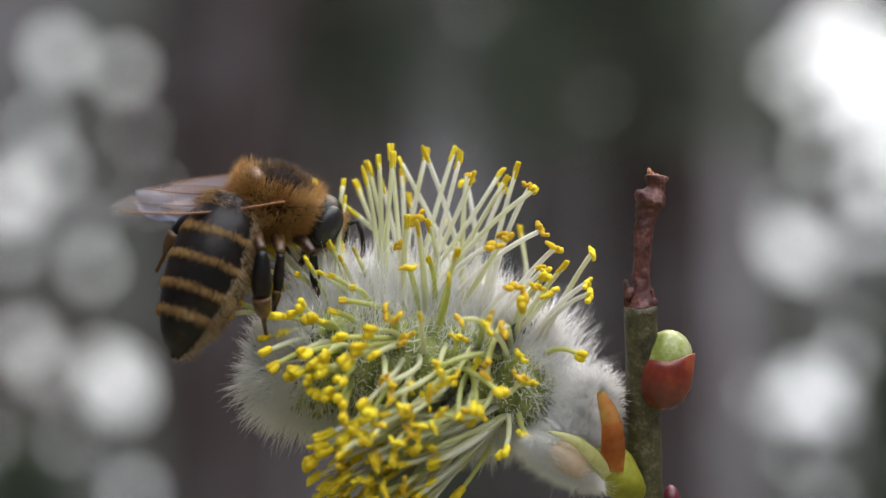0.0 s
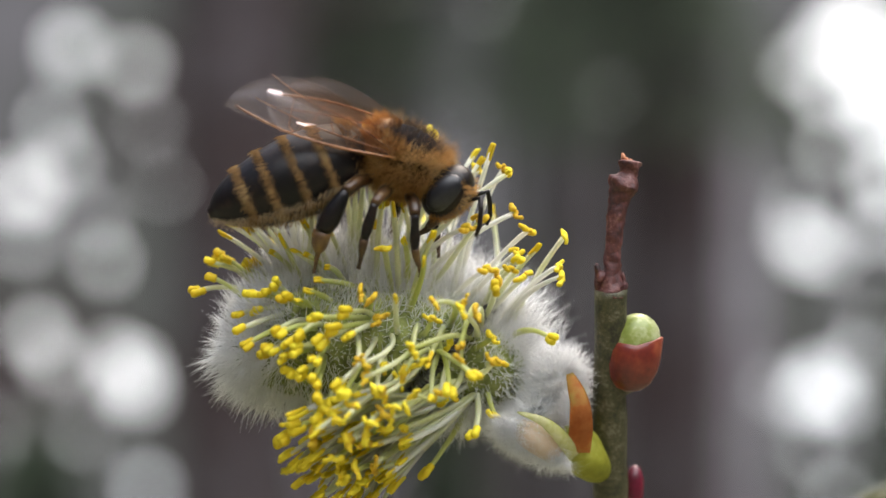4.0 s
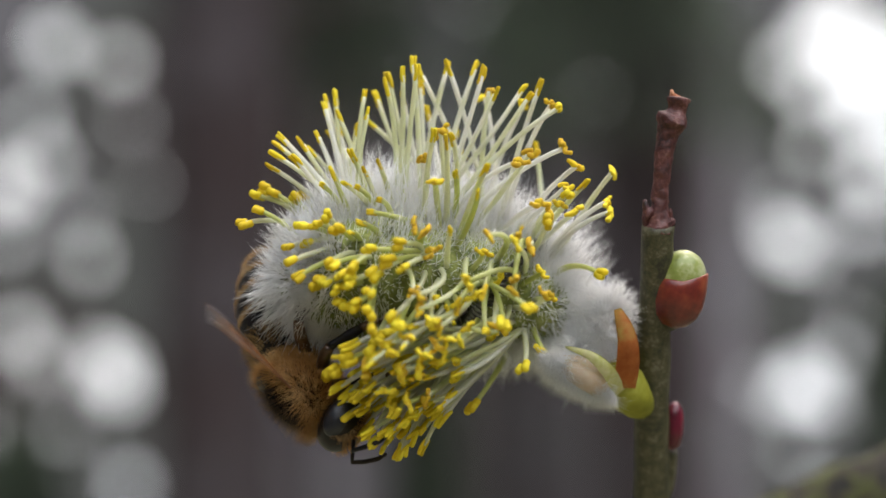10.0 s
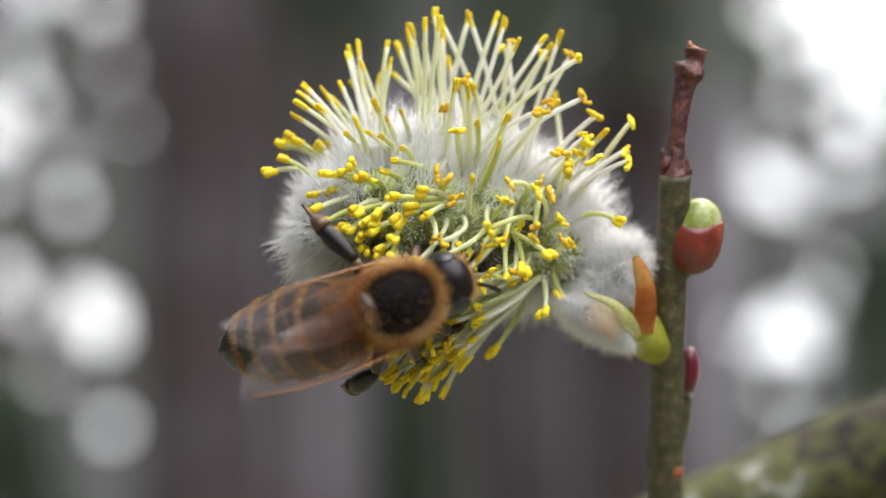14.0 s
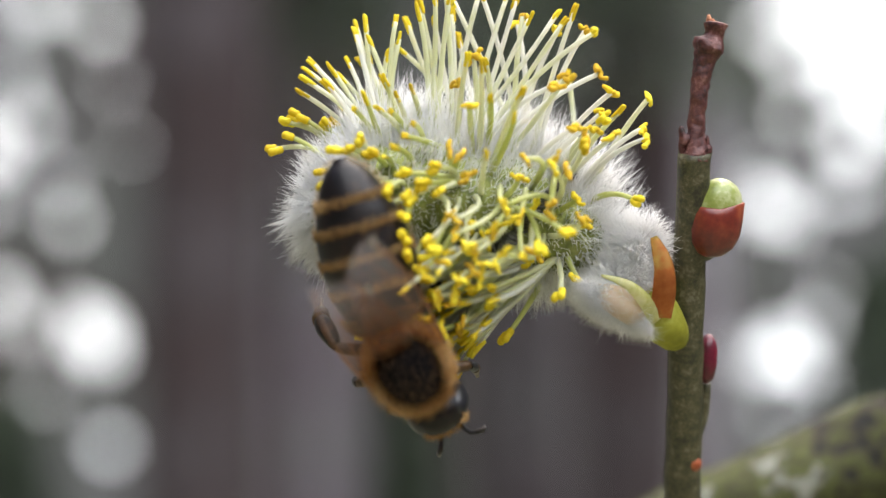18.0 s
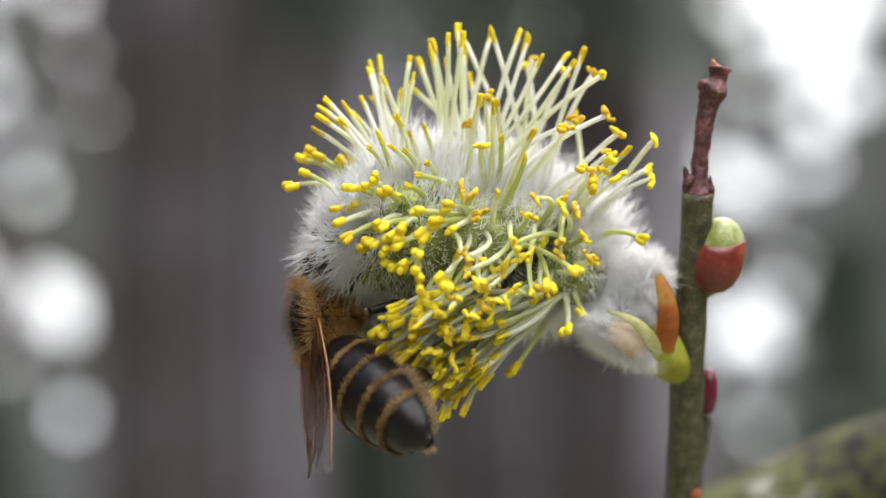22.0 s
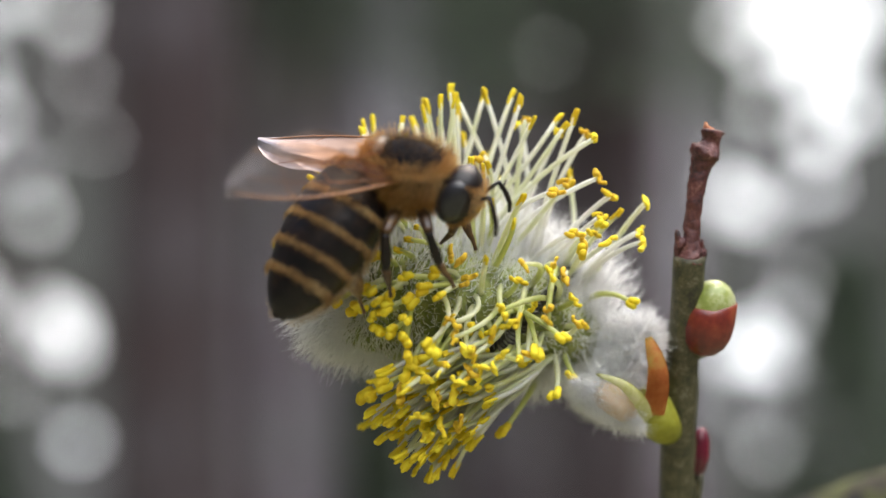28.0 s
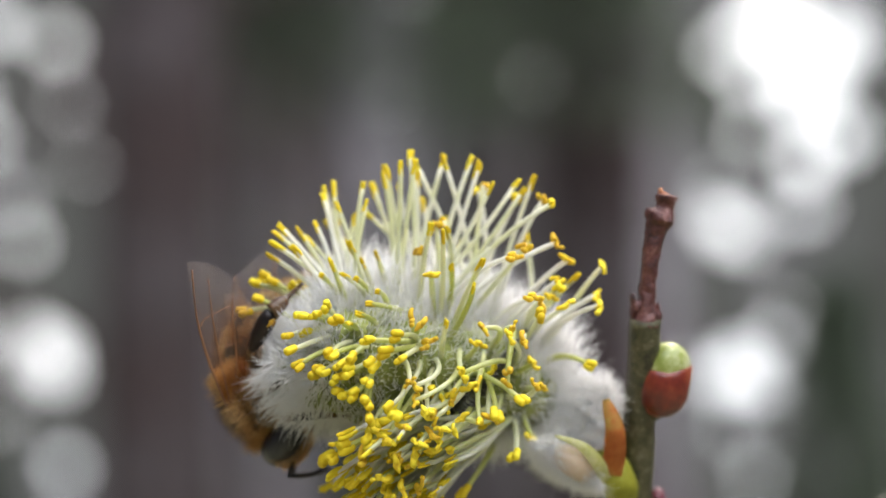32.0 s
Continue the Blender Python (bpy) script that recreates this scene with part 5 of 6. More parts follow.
    walk(bee, [
        (0, pose(-0.00607, 0.00220, 1.31073, 20.54, 11.19, 29.08)), (0.5, pose(-0.00450, 0.00221, 1.31206, 17.01, -6.35, 16.17)),
        (1, pose(-0.00326, 0.00242, 1.31189, 21.62, 14.20, 26.71)), (1.5, pose(-0.00239, 0.00103, 1.31119, 20.45, 11.43, 19.85)),
        (2, pose(0.00046, 0.00073, 1.31185, 20.44, 21.33, -4.55)), (2.5, pose(0.00115, 0.00042, 1.31236, 17.09, 26.27, -4.69)),
        (4.5, pose(0.00262, -0.00197, 1.31192, 16.93, 26.82, -4.51)), (5, pose(0.00319, -0.00096, 1.31105, 17.29, 25.93, -4.53)),
        (5.5, pose(0.00494, -0.00249, 1.31312, 7.92, 22.47, 44.66)), (6, pose(0.00481, -0.00249, 1.31240, 5.94, 22.76, 53.35)),
        (6.5, pose(0.00535, -0.00199, 1.31308, 6.34, 7.10, 69.81)), (7, pose(0.00471, -0.00200, 1.31325, 9.87, 4.18, 72.92)),
        (7.5, pose(0.00590, -0.00199, 1.31292, 7.73, 4.29, 75.77)), (8, pose(0.00437, -0.00099, 1.31388, -2.40, -4.34, 129.77)),
        (8.5, pose(0.00311, -0.00174, 1.31495, -18.74, 9.56, -172.98)), (9, pose(-0.00419, 0.00251, 1.31289, -22.56, 37.36, 164.68)),
        (9.5, pose(-0.00761, 0.00076, 1.30001, 169.73, 65.08, -16.79)), (10, pose(-0.00652, -0.00148, 1.29579, 143.53, 45.23, -22.72)),
        (10.5, pose(-0.00425, -0.00199, 1.29279, 147.23, -22.34, -20.12)), (10.75, pose(-0.00480, -0.00398, 1.29344, 106.25, -65.10, -2.14)),
        (11, pose(-0.00538, -0.00598, 1.29381, -23.89, -68.12, 115.13)), (11.5, pose(-0.00403, -0.00800, 1.29542, 42.42, -65.88, 47.19)),
        (12, pose(-0.00326, -0.00800, 1.29579, 53.20, -64.07, 34.95)), (12.5, pose(-0.00292, -0.00800, 1.29597, 64.65, -53.72, 20.19)),
        (13, pose(-0.00401, -0.00800, 1.29629, 71.08, -51.59, 14.04)), (13.5, pose(-0.00211, -0.00800, 1.29755, 85.20, -18.97, 6.28)),
        (15.5, pose(-0.00258, -0.00800, 1.29808, 88.98, -30.74, 7.16)), (16, pose(-0.00356, -0.00800, 1.29797, 94.94, -14.67, 6.02)),
        (16.5, pose(-0.00205, -0.00800, 1.29747, 98.47, -4.73, 5.61)), (17, pose(-0.00213, -0.00800, 1.29755, 93.98, -17.57, 5.88)),
        (17.5, pose(-0.00116, -0.00800, 1.29579, 85.96, 17.55, 6.43)), (18, pose(-0.00213, -0.00600, 1.29336, 115.57, 56.45, 22.69)),
        (18.5, pose(-0.00289, -0.00500, 1.29092, 164.96, 59.60, 65.97)), (19, pose(-0.00486, -0.00168, 1.29048, -163.13, -8.74, 95.89)),
        (19.5, pose(-0.00574, 0.00388, 1.29116, -147.29, -30.08, 100.01)), (20, pose(-0.00578, 0.00229, 1.29072, -115.22, -47.03, 116.57)),
        (20.5, pose(-0.00678, -0.00267, 1.29390, -115.01, -62.35, 130.60)), (21, pose(-0.00712, -0.00101, 1.29631, -143.05, -76.68, 153.41)),
        (21.5, pose(-0.00759, -0.00101, 1.29672, -122.36, -81.60, 135.72)), (22, pose(-0.00779, -0.00100, 1.29761, -120.78, -81.22, 134.37)),
        (22.5, pose(-0.01089, -0.00100, 1.30024, -107.27, -83.32, 118.13)), (23, pose(-0.01102, -0.00100, 1.30149, 9.78, -81.20, -1.49)),
        (23.5, pose(-0.01067, -0.00100, 1.30062, -11.63, -74.33, 20.36)), (24, pose(-0.01032, -0.00100, 1.29968, 12.98, -84.17, -4.70)),
        (24.5, pose(-0.01060, -0.00100, 1.29850, 117.87, -86.66, -94.84)), (25.2, pose(-0.01065, -0.00500, 1.30096, 52.62, -67.49, -24.79)),
        (25.9, pose(-0.00811, -0.00500, 1.30555, 35.27, -37.63, -15.81)), (26.5, pose(-0.00397, -0.00600, 1.30860, 31.15, 0.15, -12.40)),
        (27, pose(-0.00363, -0.00600, 1.30845, 29.18, 8.75, -12.36)), (27.5, pose(-0.00257, -0.00600, 1.30946, 30.08, 6.05, -12.60)),
        (28, pose(-0.00231, -0.00600, 1.30933, 28.55, 12.88, -12.63)), (28.5, pose(-0.00294, -0.00599, 1.30875, 28.78, 13.01, -12.81)),
        (29, pose(-0.00245, -0.00699, 1.31026, 33.92, -19.04, 11.99)), (29.5, pose(0.00004, -0.00699, 1.31031, 20.59, -9.27, 37.54)),
        (30, pose(-0.00077, -0.00700, 1.31085, 17.85, -15.15, 50.21)), (30.5, pose(-0.00159, -0.00500, 1.31280, 31.88, -51.54, 53.09)),
        (31, pose(-0.00347, -0.00200, 1.31461, -1.20, -24.90, 92.00)), (31.2, pose(-0.00449, 0.00100, 1.31413, -8.84, 20.07, 98.25)),
        (31.4, pose(-0.00680, 0.00400, 1.31109, -6.77, 33.14, 126.02)), (31.6, pose(-0.00818, 0.00600, 1.30777, -16.37, 52.42, 136.31)),
        (31.8, pose(-0.00921, 0.00400, 1.30235, 156.66, 80.04, -30.48)), (32, pose(-0.00916, 0.00250, 1.30003, 171.69, 59.33, -10.74)),
    ])
    walk(abdomen, [
        (0, pose(-0.00216, 0.00000, -0.00032, -61.84, -67.34, 59.89)), (0.5, pose(-0.00216, 0.00000, -0.00032, 0.00, -54.20, 33.34)),
        (1, pose(-0.00216, 0.00000, -0.00032, -54.45, -65.97, 51.96)), (1.5, pose(-0.00216, 0.00000, -0.00032, 0.00, -59.14, 36.53)),
        (2, pose(-0.00216, 0.00000, -0.00032, -15.97, -46.33, 40.11)), (2.5, pose(-0.00216, 0.00000, -0.00032, -11.45, -46.91, 36.35)),
        (4.5, pose(-0.00216, 0.00000, -0.00032, -4.01, -36.85, 27.34)), (5, pose(-0.00216, 0.00000, -0.00032, -2.37, -28.48, 22.61)),
        (5.5, pose(-0.00216, 0.00000, -0.00032, -0.00, -60.05, -9.23)), (6, pose(-0.00216, 0.00000, -0.00032, 0.00, -48.03, -13.66)),
        (6.5, pose(-0.00216, 0.00000, -0.00032, -0.00, -43.39, -5.69)), (7, pose(-0.00216, 0.00000, -0.00032, -0.00, -39.41, 6.78)),
        (7.5, pose(-0.00216, 0.00000, -0.00032, 0.00, -43.89, 2.15)), (8, pose(-0.00216, 0.00000, -0.00032, 0.00, -50.53, -51.87)),
        (8.5, pose(-0.00216, 0.00000, -0.00032, 0.00, -45.22, -96.31)), (9, pose(-0.00216, 0.00000, -0.00032, 0.00, -39.77, -36.68)),
        (9.5, pose(-0.00216, 0.00000, -0.00032, -0.00, -30.99, 38.84)), (10, pose(-0.00216, 0.00000, -0.00032, 0.00, -31.62, 25.73)),
        (10.5, pose(-0.00216, 0.00000, -0.00032, 0.00, -46.68, 4.85)), (10.75, pose(-0.00216, 0.00000, -0.00032, 12.35, -67.04, -11.40)),
        (11, pose(-0.00216, 0.00000, -0.00032, -39.90, -71.89, 64.52)), (11.5, pose(-0.00216, 0.00000, -0.00032, -34.19, -78.81, 63.26)),
        (12, pose(-0.00216, 0.00000, -0.00032, 23.96, -62.25, -49.13)), (12.5, pose(-0.00216, 0.00000, -0.00032, 15.04, -30.21, -58.26)),
        (13, pose(-0.00216, 0.00000, -0.00032, 16.59, -52.74, -29.81)), (13.5, pose(-0.00216, 0.00000, -0.00032, 3.65, -36.62, -3.89)),
        (15.5, pose(-0.00216, 0.00000, -0.00032, -1.76, -34.65, -27.37)), (16, pose(-0.00216, 0.00000, -0.00032, -2.18, -34.34, -13.29)),
        (16.5, pose(-0.00216, 0.00000, -0.00032, -2.39, -34.45, -9.58)), (17, pose(-0.00216, 0.00000, -0.00032, -2.13, -33.99, -12.44)),
        (17.5, pose(-0.00216, 0.00000, -0.00032, -0.00, -8.00, -7.81)), (18, pose(-0.00216, 0.00000, -0.00032, 0.00, -8.00, -14.97)),
        (18.5, pose(-0.00216, 0.00000, -0.00032, 0.00, -8.00, -9.59)), (19, pose(-0.00216, 0.00000, -0.00032, 18.12, -63.37, -18.61)),
        (19.5, pose(-0.00216, 0.00000, -0.00032, -24.95, -48.78, 21.85)), (20, pose(-0.00216, 0.00000, -0.00032, -51.11, -26.60, 55.07)),
        (20.5, pose(-0.00216, 0.00000, -0.00032, -19.66, -46.90, 75.64)), (21, pose(-0.00216, 0.00000, -0.00032, -0.00, -37.38, 55.15)),
        (21.5, pose(-0.00216, 0.00000, -0.00032, 0.00, -36.54, 71.51)), (22, pose(-0.00216, 0.00000, -0.00032, 0.00, -22.28, 51.45)),
        (22.5, pose(-0.00216, 0.00000, -0.00032, 0.00, -37.41, 43.42)), (23, pose(-0.00216, 0.00000, -0.00032, 0.00, -51.39, 31.20)),
        (23.5, pose(-0.00216, 0.00000, -0.00032, 0.00, -52.72, 42.61)), (24, pose(-0.00216, 0.00000, -0.00032, 0.00, -29.11, 38.13)),
        (24.5, pose(-0.00216, 0.00000, -0.00032, 0.00, -35.34, 44.27)), (25.2, pose(-0.00216, 0.00000, -0.00032, -0.00, -11.05, 69.54)),
        (25.9, pose(-0.00216, 0.00000, -0.00032, -0.00, -10.25, 65.38)), (26.5, pose(-0.00216, 0.00000, -0.00032, 0.00, -32.50, 75.42)),
        (27, pose(-0.00216, 0.00000, -0.00032, -0.00, -29.08, 73.61)), (27.5, pose(-0.00216, 0.00000, -0.00032, -0.00, -42.30, 71.12)),
        (28, pose(-0.00216, 0.00000, -0.00032, 0.00, -42.04, 70.01)), (28.5, pose(-0.00216, 0.00000, -0.00032, -0.00, -35.46, 57.62)),
        (29, pose(-0.00216, 0.00000, -0.00032, 0.00, -28.34, 27.48)), (29.5, pose(-0.00216, 0.00000, -0.00032, 0.00, -46.74, 4.57)),
        (30, pose(-0.00216, 0.00000, -0.00032, -0.00, -49.70, -0.81)), (30.5, pose(-0.00216, 0.00000, -0.00032, 0.00, -20.63, 4.68)),
        (31, pose(-0.00216, 0.00000, -0.00032, 0.00, -34.05, -0.20)), (31.2, pose(-0.00216, 0.00000, -0.00032, -16.54, -66.41, 15.22)),
        (31.4, pose(-0.00216, 0.00000, -0.00032, 0.00, -55.13, -27.23)), (31.6, pose(-0.00216, 0.00000, -0.00032, 0.00, -54.98, -27.66)),
        (31.8, pose(-0.00216, 0.00000, -0.00032, 0.00, -36.21, 53.00)), (32, pose(-0.00216, 0.00000, -0.00032, -0.00, -53.25, 69.64)),
    ])
    walk(hind_legs[0], [
        (0, pose(0.00000, 0.00000, 0.00000, 0.00, -0.00, 0.00)), (0.5, pose(0.00000, 0.00000, 0.00000, 0.00, -0.00, 0.00)),
        (1, pose(0.00000, 0.00000, 0.00000, 0.00, -0.00, 0.00)), (1.5, pose(0.00000, 0.00000, 0.00000, 0.00, -0.00, 0.00)),
        (2, pose(0.00000, 0.00000, 0.00000, 0.00, -0.00, 0.00)), (2.5, pose(0.00000, 0.00000, 0.00000, 0.00, -0.00, 0.00)),
        (4.5, pose(0.00000, 0.00000, 0.00000, 0.00, -0.00, 0.00)), (5, pose(0.00000, 0.00000, 0.00000, 0.00, -0.00, 0.00)),
        (5.5, pose(0.00000, 0.00000, 0.00000, 0.00, -0.00, 0.00)), (6, pose(-0.00038, -0.00028, 0.00000, 6.71, -7.96, -8.25)),
        (6.5, pose(-0.00041, -0.00056, -0.00031, 16.42, -2.77, -13.01)), (7, pose(-0.00040, -0.00061, -0.00039, 18.19, -1.17, -13.50)),
        (7.5, pose(-0.00019, -0.00053, -0.00042, 16.26, 3.29, -9.49)), (8, pose(0.00000, 0.00000, 0.00000, 0.00, -0.00, 0.00)),
        (8.5, pose(0.00000, 0.00000, 0.00000, 0.00, -0.00, 0.00)), (9, pose(0.00000, 0.00000, 0.00000, 0.00, -0.00, 0.00)),
        (9.5, pose(0.00000, 0.00000, 0.00000, 0.00, -0.00, 0.00)), (10, pose(0.00000, 0.00000, 0.00000, 0.00, -0.00, 0.00)),
        (10.5, pose(0.00000, 0.00000, 0.00000, 0.00, -0.00, 0.00)), (10.75, pose(0.00000, 0.00000, 0.00000, 0.00, -0.00, 0.00)),
        (11, pose(0.00000, 0.00000, 0.00000, 0.00, -0.00, 0.00)), (11.5, pose(0.00000, 0.00000, 0.00000, 0.00, -0.00, 0.00)),
        (12, pose(-0.00180, -0.00053, -0.00030, 31.68, -33.47, -41.55)), (12.5, pose(-0.00200, -0.00074, -0.00092, 49.03, -22.26, -54.48)),
        (13, pose(-0.00207, -0.00067, -0.00082, 48.14, -26.84, -55.75)), (13.5, pose(-0.00060, -0.00098, -0.00154, 44.17, 19.54, -18.86)),
        (15.5, pose(-0.00106, -0.00101, -0.00113, 41.47, 2.75, -31.13)), (16, pose(-0.00066, -0.00058, -0.00023, 17.36, -9.20, -17.10)),
        (16.5, pose(0.00000, 0.00000, 0.00000, 0.00, -0.00, 0.00)), (17, pose(0.00009, -0.00066, -0.00119, 29.06, 22.83, -3.93)),
        (17.5, pose(0.00000, 0.00000, 0.00000, 0.00, -0.00, 0.00)), (18, pose(0.00000, 0.00000, 0.00000, 0.00, -0.00, 0.00)),
        (18.5, pose(0.00066, 0.00183, -0.00053, -31.47, 32.91, 28.03)), (19, pose(-0.00014, -0.00027, -0.00014, 7.39, -0.84, -5.38)),
        (19.5, pose(-0.00024, -0.00014, 0.00004, 2.82, -5.67, -4.43)), (20, pose(-0.00056, 0.00032, 0.00044, -11.58, -18.41, 0.97)),
        (20.5, pose(0.00000, 0.00000, 0.00000, 0.00, -0.00, 0.00)), (21, pose(0.00000, 0.00000, 0.00000, 0.00, -0.00, 0.00)),
        (21.5, pose(0.00000, 0.00000, 0.00000, 0.00, -0.00, 0.00)), (22, pose(0.00000, 0.00000, 0.00000, 0.00, -0.00, 0.00)),
        (22.5, pose(0.00000, 0.00000, 0.00000, 0.00, -0.00, 0.00)), (23, pose(-0.00083, -0.00037, 0.00006, 10.43, -18.34, -15.70)),
        (23.5, pose(-0.00147, 0.00040, 0.00050, -13.51, -42.54, -4.52)), (24, pose(-0.00035, 0.00072, 0.00049, -21.36, -13.01, 9.19)),
        (24.5, pose(-0.00088, 0.00128, 0.00063, -40.52, -23.88, 19.46)), (25.2, pose(0.00000, 0.00000, 0.00000, 0.00, -0.00, 0.00)),
        (25.9, pose(0.00000, 0.00000, 0.00000, 0.00, -0.00, 0.00)), (26.5, pose(0.00000, 0.00000, 0.00000, 0.00, -0.00, 0.00)),
        (27, pose(0.00000, 0.00000, 0.00000, 0.00, -0.00, 0.00)), (27.5, pose(0.00000, 0.00000, 0.00000, 0.00, -0.00, 0.00)),
        (28, pose(0.00000, 0.00000, 0.00000, 0.00, -0.00, 0.00)), (28.5, pose(0.00000, 0.00000, 0.00000, 0.00, -0.00, 0.00)),
        (29, pose(0.00000, 0.00000, 0.00000, 0.00, -0.00, 0.00)), (29.5, pose(0.00000, 0.00000, 0.00000, 0.00, -0.00, 0.00)),
        (30, pose(-0.00097, -0.00058, -0.00016, 18.98, -17.07, -22.29)), (30.5, pose(0.00039, -0.00015, -0.00059, 9.96, 17.25, 3.27)),
        (31, pose(-0.00006, -0.00005, 0.00000, 1.13, -1.22, -1.29)), (31.2, pose(0.00000, 0.00000, 0.00000, 0.00, -0.00, 0.00)),
        (31.4, pose(0.00000, 0.00000, 0.00000, 0.00, -0.00, 0.00)), (31.6, pose(0.00000, 0.00000, 0.00000, 0.00, -0.00, 0.00)),
        (31.8, pose(0.00000, 0.00000, 0.00000, 0.00, -0.00, 0.00)), (32, pose(0.00000, 0.00000, 0.00000, 0.00, -0.00, 0.00)),
    ])
    walk(hind_legs[1], [
        (0, pose(-0.00156, 0.00025, 0.00011, -14.37, -37.27, 26.72)), (0.5, pose(-0.00055, 0.00002, 0.00027, 1.41, -15.88, 5.53)),
        (1, pose(-0.00112, 0.00027, 0.00017, -8.98, -27.14, 18.10)), (1.5, pose(-0.00121, 0.00051, -0.00008, -18.88, -24.04, 25.37)),
        (2, pose(-0.00096, -0.00023, 0.00047, 9.12, -28.44, 3.98)), (2.5, pose(-0.00103, 0.00019, 0.00022, -5.66, -26.10, 14.93)),
        (4.5, pose(-0.00087, 0.00019, 0.00021, -4.76, -22.25, 12.72)), (5, pose(-0.00093, 0.00088, -0.00068, -31.32, -5.02, 26.76)),
        (5.5, pose(-0.00106, -0.00079, 0.00063, 27.29, -31.72, -8.79)), (6, pose(-0.00091, -0.00119, 0.00064, 38.23, -25.52, -17.67)),
        (6.5, pose(-0.00060, -0.00137, 0.00058, 39.89, -15.63, -20.33)), (7, pose(-0.00052, -0.00137, 0.00056, 38.97, -13.48, -20.12)),
        (7.5, pose(-0.00057, -0.00146, 0.00055, 41.70, -13.83, -21.72)), (8, pose(0.00000, 0.00000, 0.00000, 0.00, -0.00, 0.00)),
        (8.5, pose(0.00000, 0.00000, 0.00000, 0.00, -0.00, 0.00)), (9, pose(0.00000, 0.00000, 0.00000, 0.00, -0.00, 0.00)),
        (9.5, pose(0.00000, 0.00000, 0.00000, 0.00, -0.00, 0.00)), (10, pose(0.00000, 0.00000, 0.00000, 0.00, -0.00, 0.00)),
        (10.5, pose(0.00000, 0.00000, 0.00000, 0.00, -0.00, 0.00)), (10.75, pose(0.00000, 0.00000, 0.00000, 0.00, -0.00, 0.00)),
        (11, pose(0.00000, 0.00000, 0.00000, 0.00, -0.00, 0.00)), (11.5, pose(0.00000, 0.00000, 0.00000, 0.00, -0.00, 0.00)),
        (12, pose(0.00000, 0.00000, 0.00000, 0.00, -0.00, 0.00)), (12.5, pose(0.00000, 0.00000, 0.00000, 0.00, -0.00, 0.00)),
        (13, pose(0.00000, 0.00000, 0.00000, 0.00, -0.00, 0.00)), (13.5, pose(0.00000, 0.00000, 0.00000, 0.00, -0.00, 0.00)),
        (15.5, pose(0.00000, 0.00000, 0.00000, 0.00, -0.00, 0.00)), (16, pose(0.00000, 0.00000, 0.00000, 0.00, -0.00, 0.00)),
        (16.5, pose(0.00000, 0.00000, 0.00000, 0.00, -0.00, 0.00)), (17, pose(0.00000, 0.00000, 0.00000, 0.00, -0.00, 0.00)),
        (17.5, pose(0.00000, 0.00000, 0.00000, 0.00, -0.00, 0.00)), (18, pose(0.00000, 0.00000, 0.00000, 0.00, -0.00, 0.00)),
        (18.5, pose(0.00000, 0.00000, 0.00000, 0.00, -0.00, 0.00)), (19, pose(-0.00011, 0.00004, 0.00004, -0.50, -2.88, 1.61)),
        (19.5, pose(-0.00025, -0.00008, 0.00021, 3.72, -8.29, 0.98)), (20, pose(-0.00055, 0.00065, -0.00037, -19.66, -4.50, 16.50)),
        (20.5, pose(0.00000, 0.00000, 0.00000, 0.00, -0.00, 0.00)), (21, pose(0.00000, 0.00000, 0.00000, 0.00, -0.00, 0.00)),
        (21.5, pose(0.00000, 0.00000, 0.00000, 0.00, -0.00, 0.00)), (22, pose(0.00000, 0.00000, 0.00000, 0.00, -0.00, 0.00)),
        (22.5, pose(0.00000, 0.00000, 0.00000, 0.00, -0.00, 0.00)), (23, pose(-0.00078, 0.00079, -0.00052, -26.03, -5.62, 22.43)),
        (23.5, pose(-0.00115, 0.00056, -0.00013, -19.97, -21.64, 25.27)), (24, pose(-0.00030, -0.00013, 0.00026, 5.27, -10.05, 0.58)),
        (24.5, pose(-0.00103, -0.00015, 0.00044, 6.04, -29.82, 6.81)), (25.2, pose(0.00000, 0.00000, 0.00000, 0.00, -0.00, 0.00)),
        (25.9, pose(0.00000, 0.00000, 0.00000, 0.00, -0.00, 0.00)), (26.5, pose(0.00000, 0.00000, 0.00000, 0.00, -0.00, 0.00)),
        (27, pose(-0.00121, 0.00004, 0.00032, -1.67, -32.42, 13.92)), (27.5, pose(-0.00101, 0.00009, 0.00030, -1.79, -27.05, 12.12)),
        (28, pose(-0.00117, 0.00005, 0.00032, -1.70, -31.49, 13.62)), (28.5, pose(-0.00116, 0.00005, 0.00032, -1.70, -31.25, 13.53)),
        (29, pose(0.00000, 0.00000, 0.00000, 0.00, -0.00, 0.00)), (29.5, pose(0.00000, 0.00000, 0.00000, 0.00, -0.00, 0.00)),
        (30, pose(0.00083, -0.00104, -0.00056, 12.86, 29.93, -21.13)), (30.5, pose(-0.00156, -0.00025, 0.00042, 6.65, -43.93, 10.64)),
        (31, pose(-0.00031, 0.00076, -0.00076, -25.61, 7.67, 13.71)), (31.2, pose(0.00000, 0.00000, 0.00000, 0.00, -0.00, 0.00)),
        (31.4, pose(0.00000, 0.00000, 0.00000, 0.00, -0.00, 0.00)), (31.6, pose(0.00000, 0.00000, 0.00000, 0.00, -0.00, 0.00)),
        (31.8, pose(0.00000, 0.00000, 0.00000, 0.00, -0.00, 0.00)), (32, pose(0.00000, 0.00000, 0.00000, 0.00, -0.00, 0.00)),
    ])
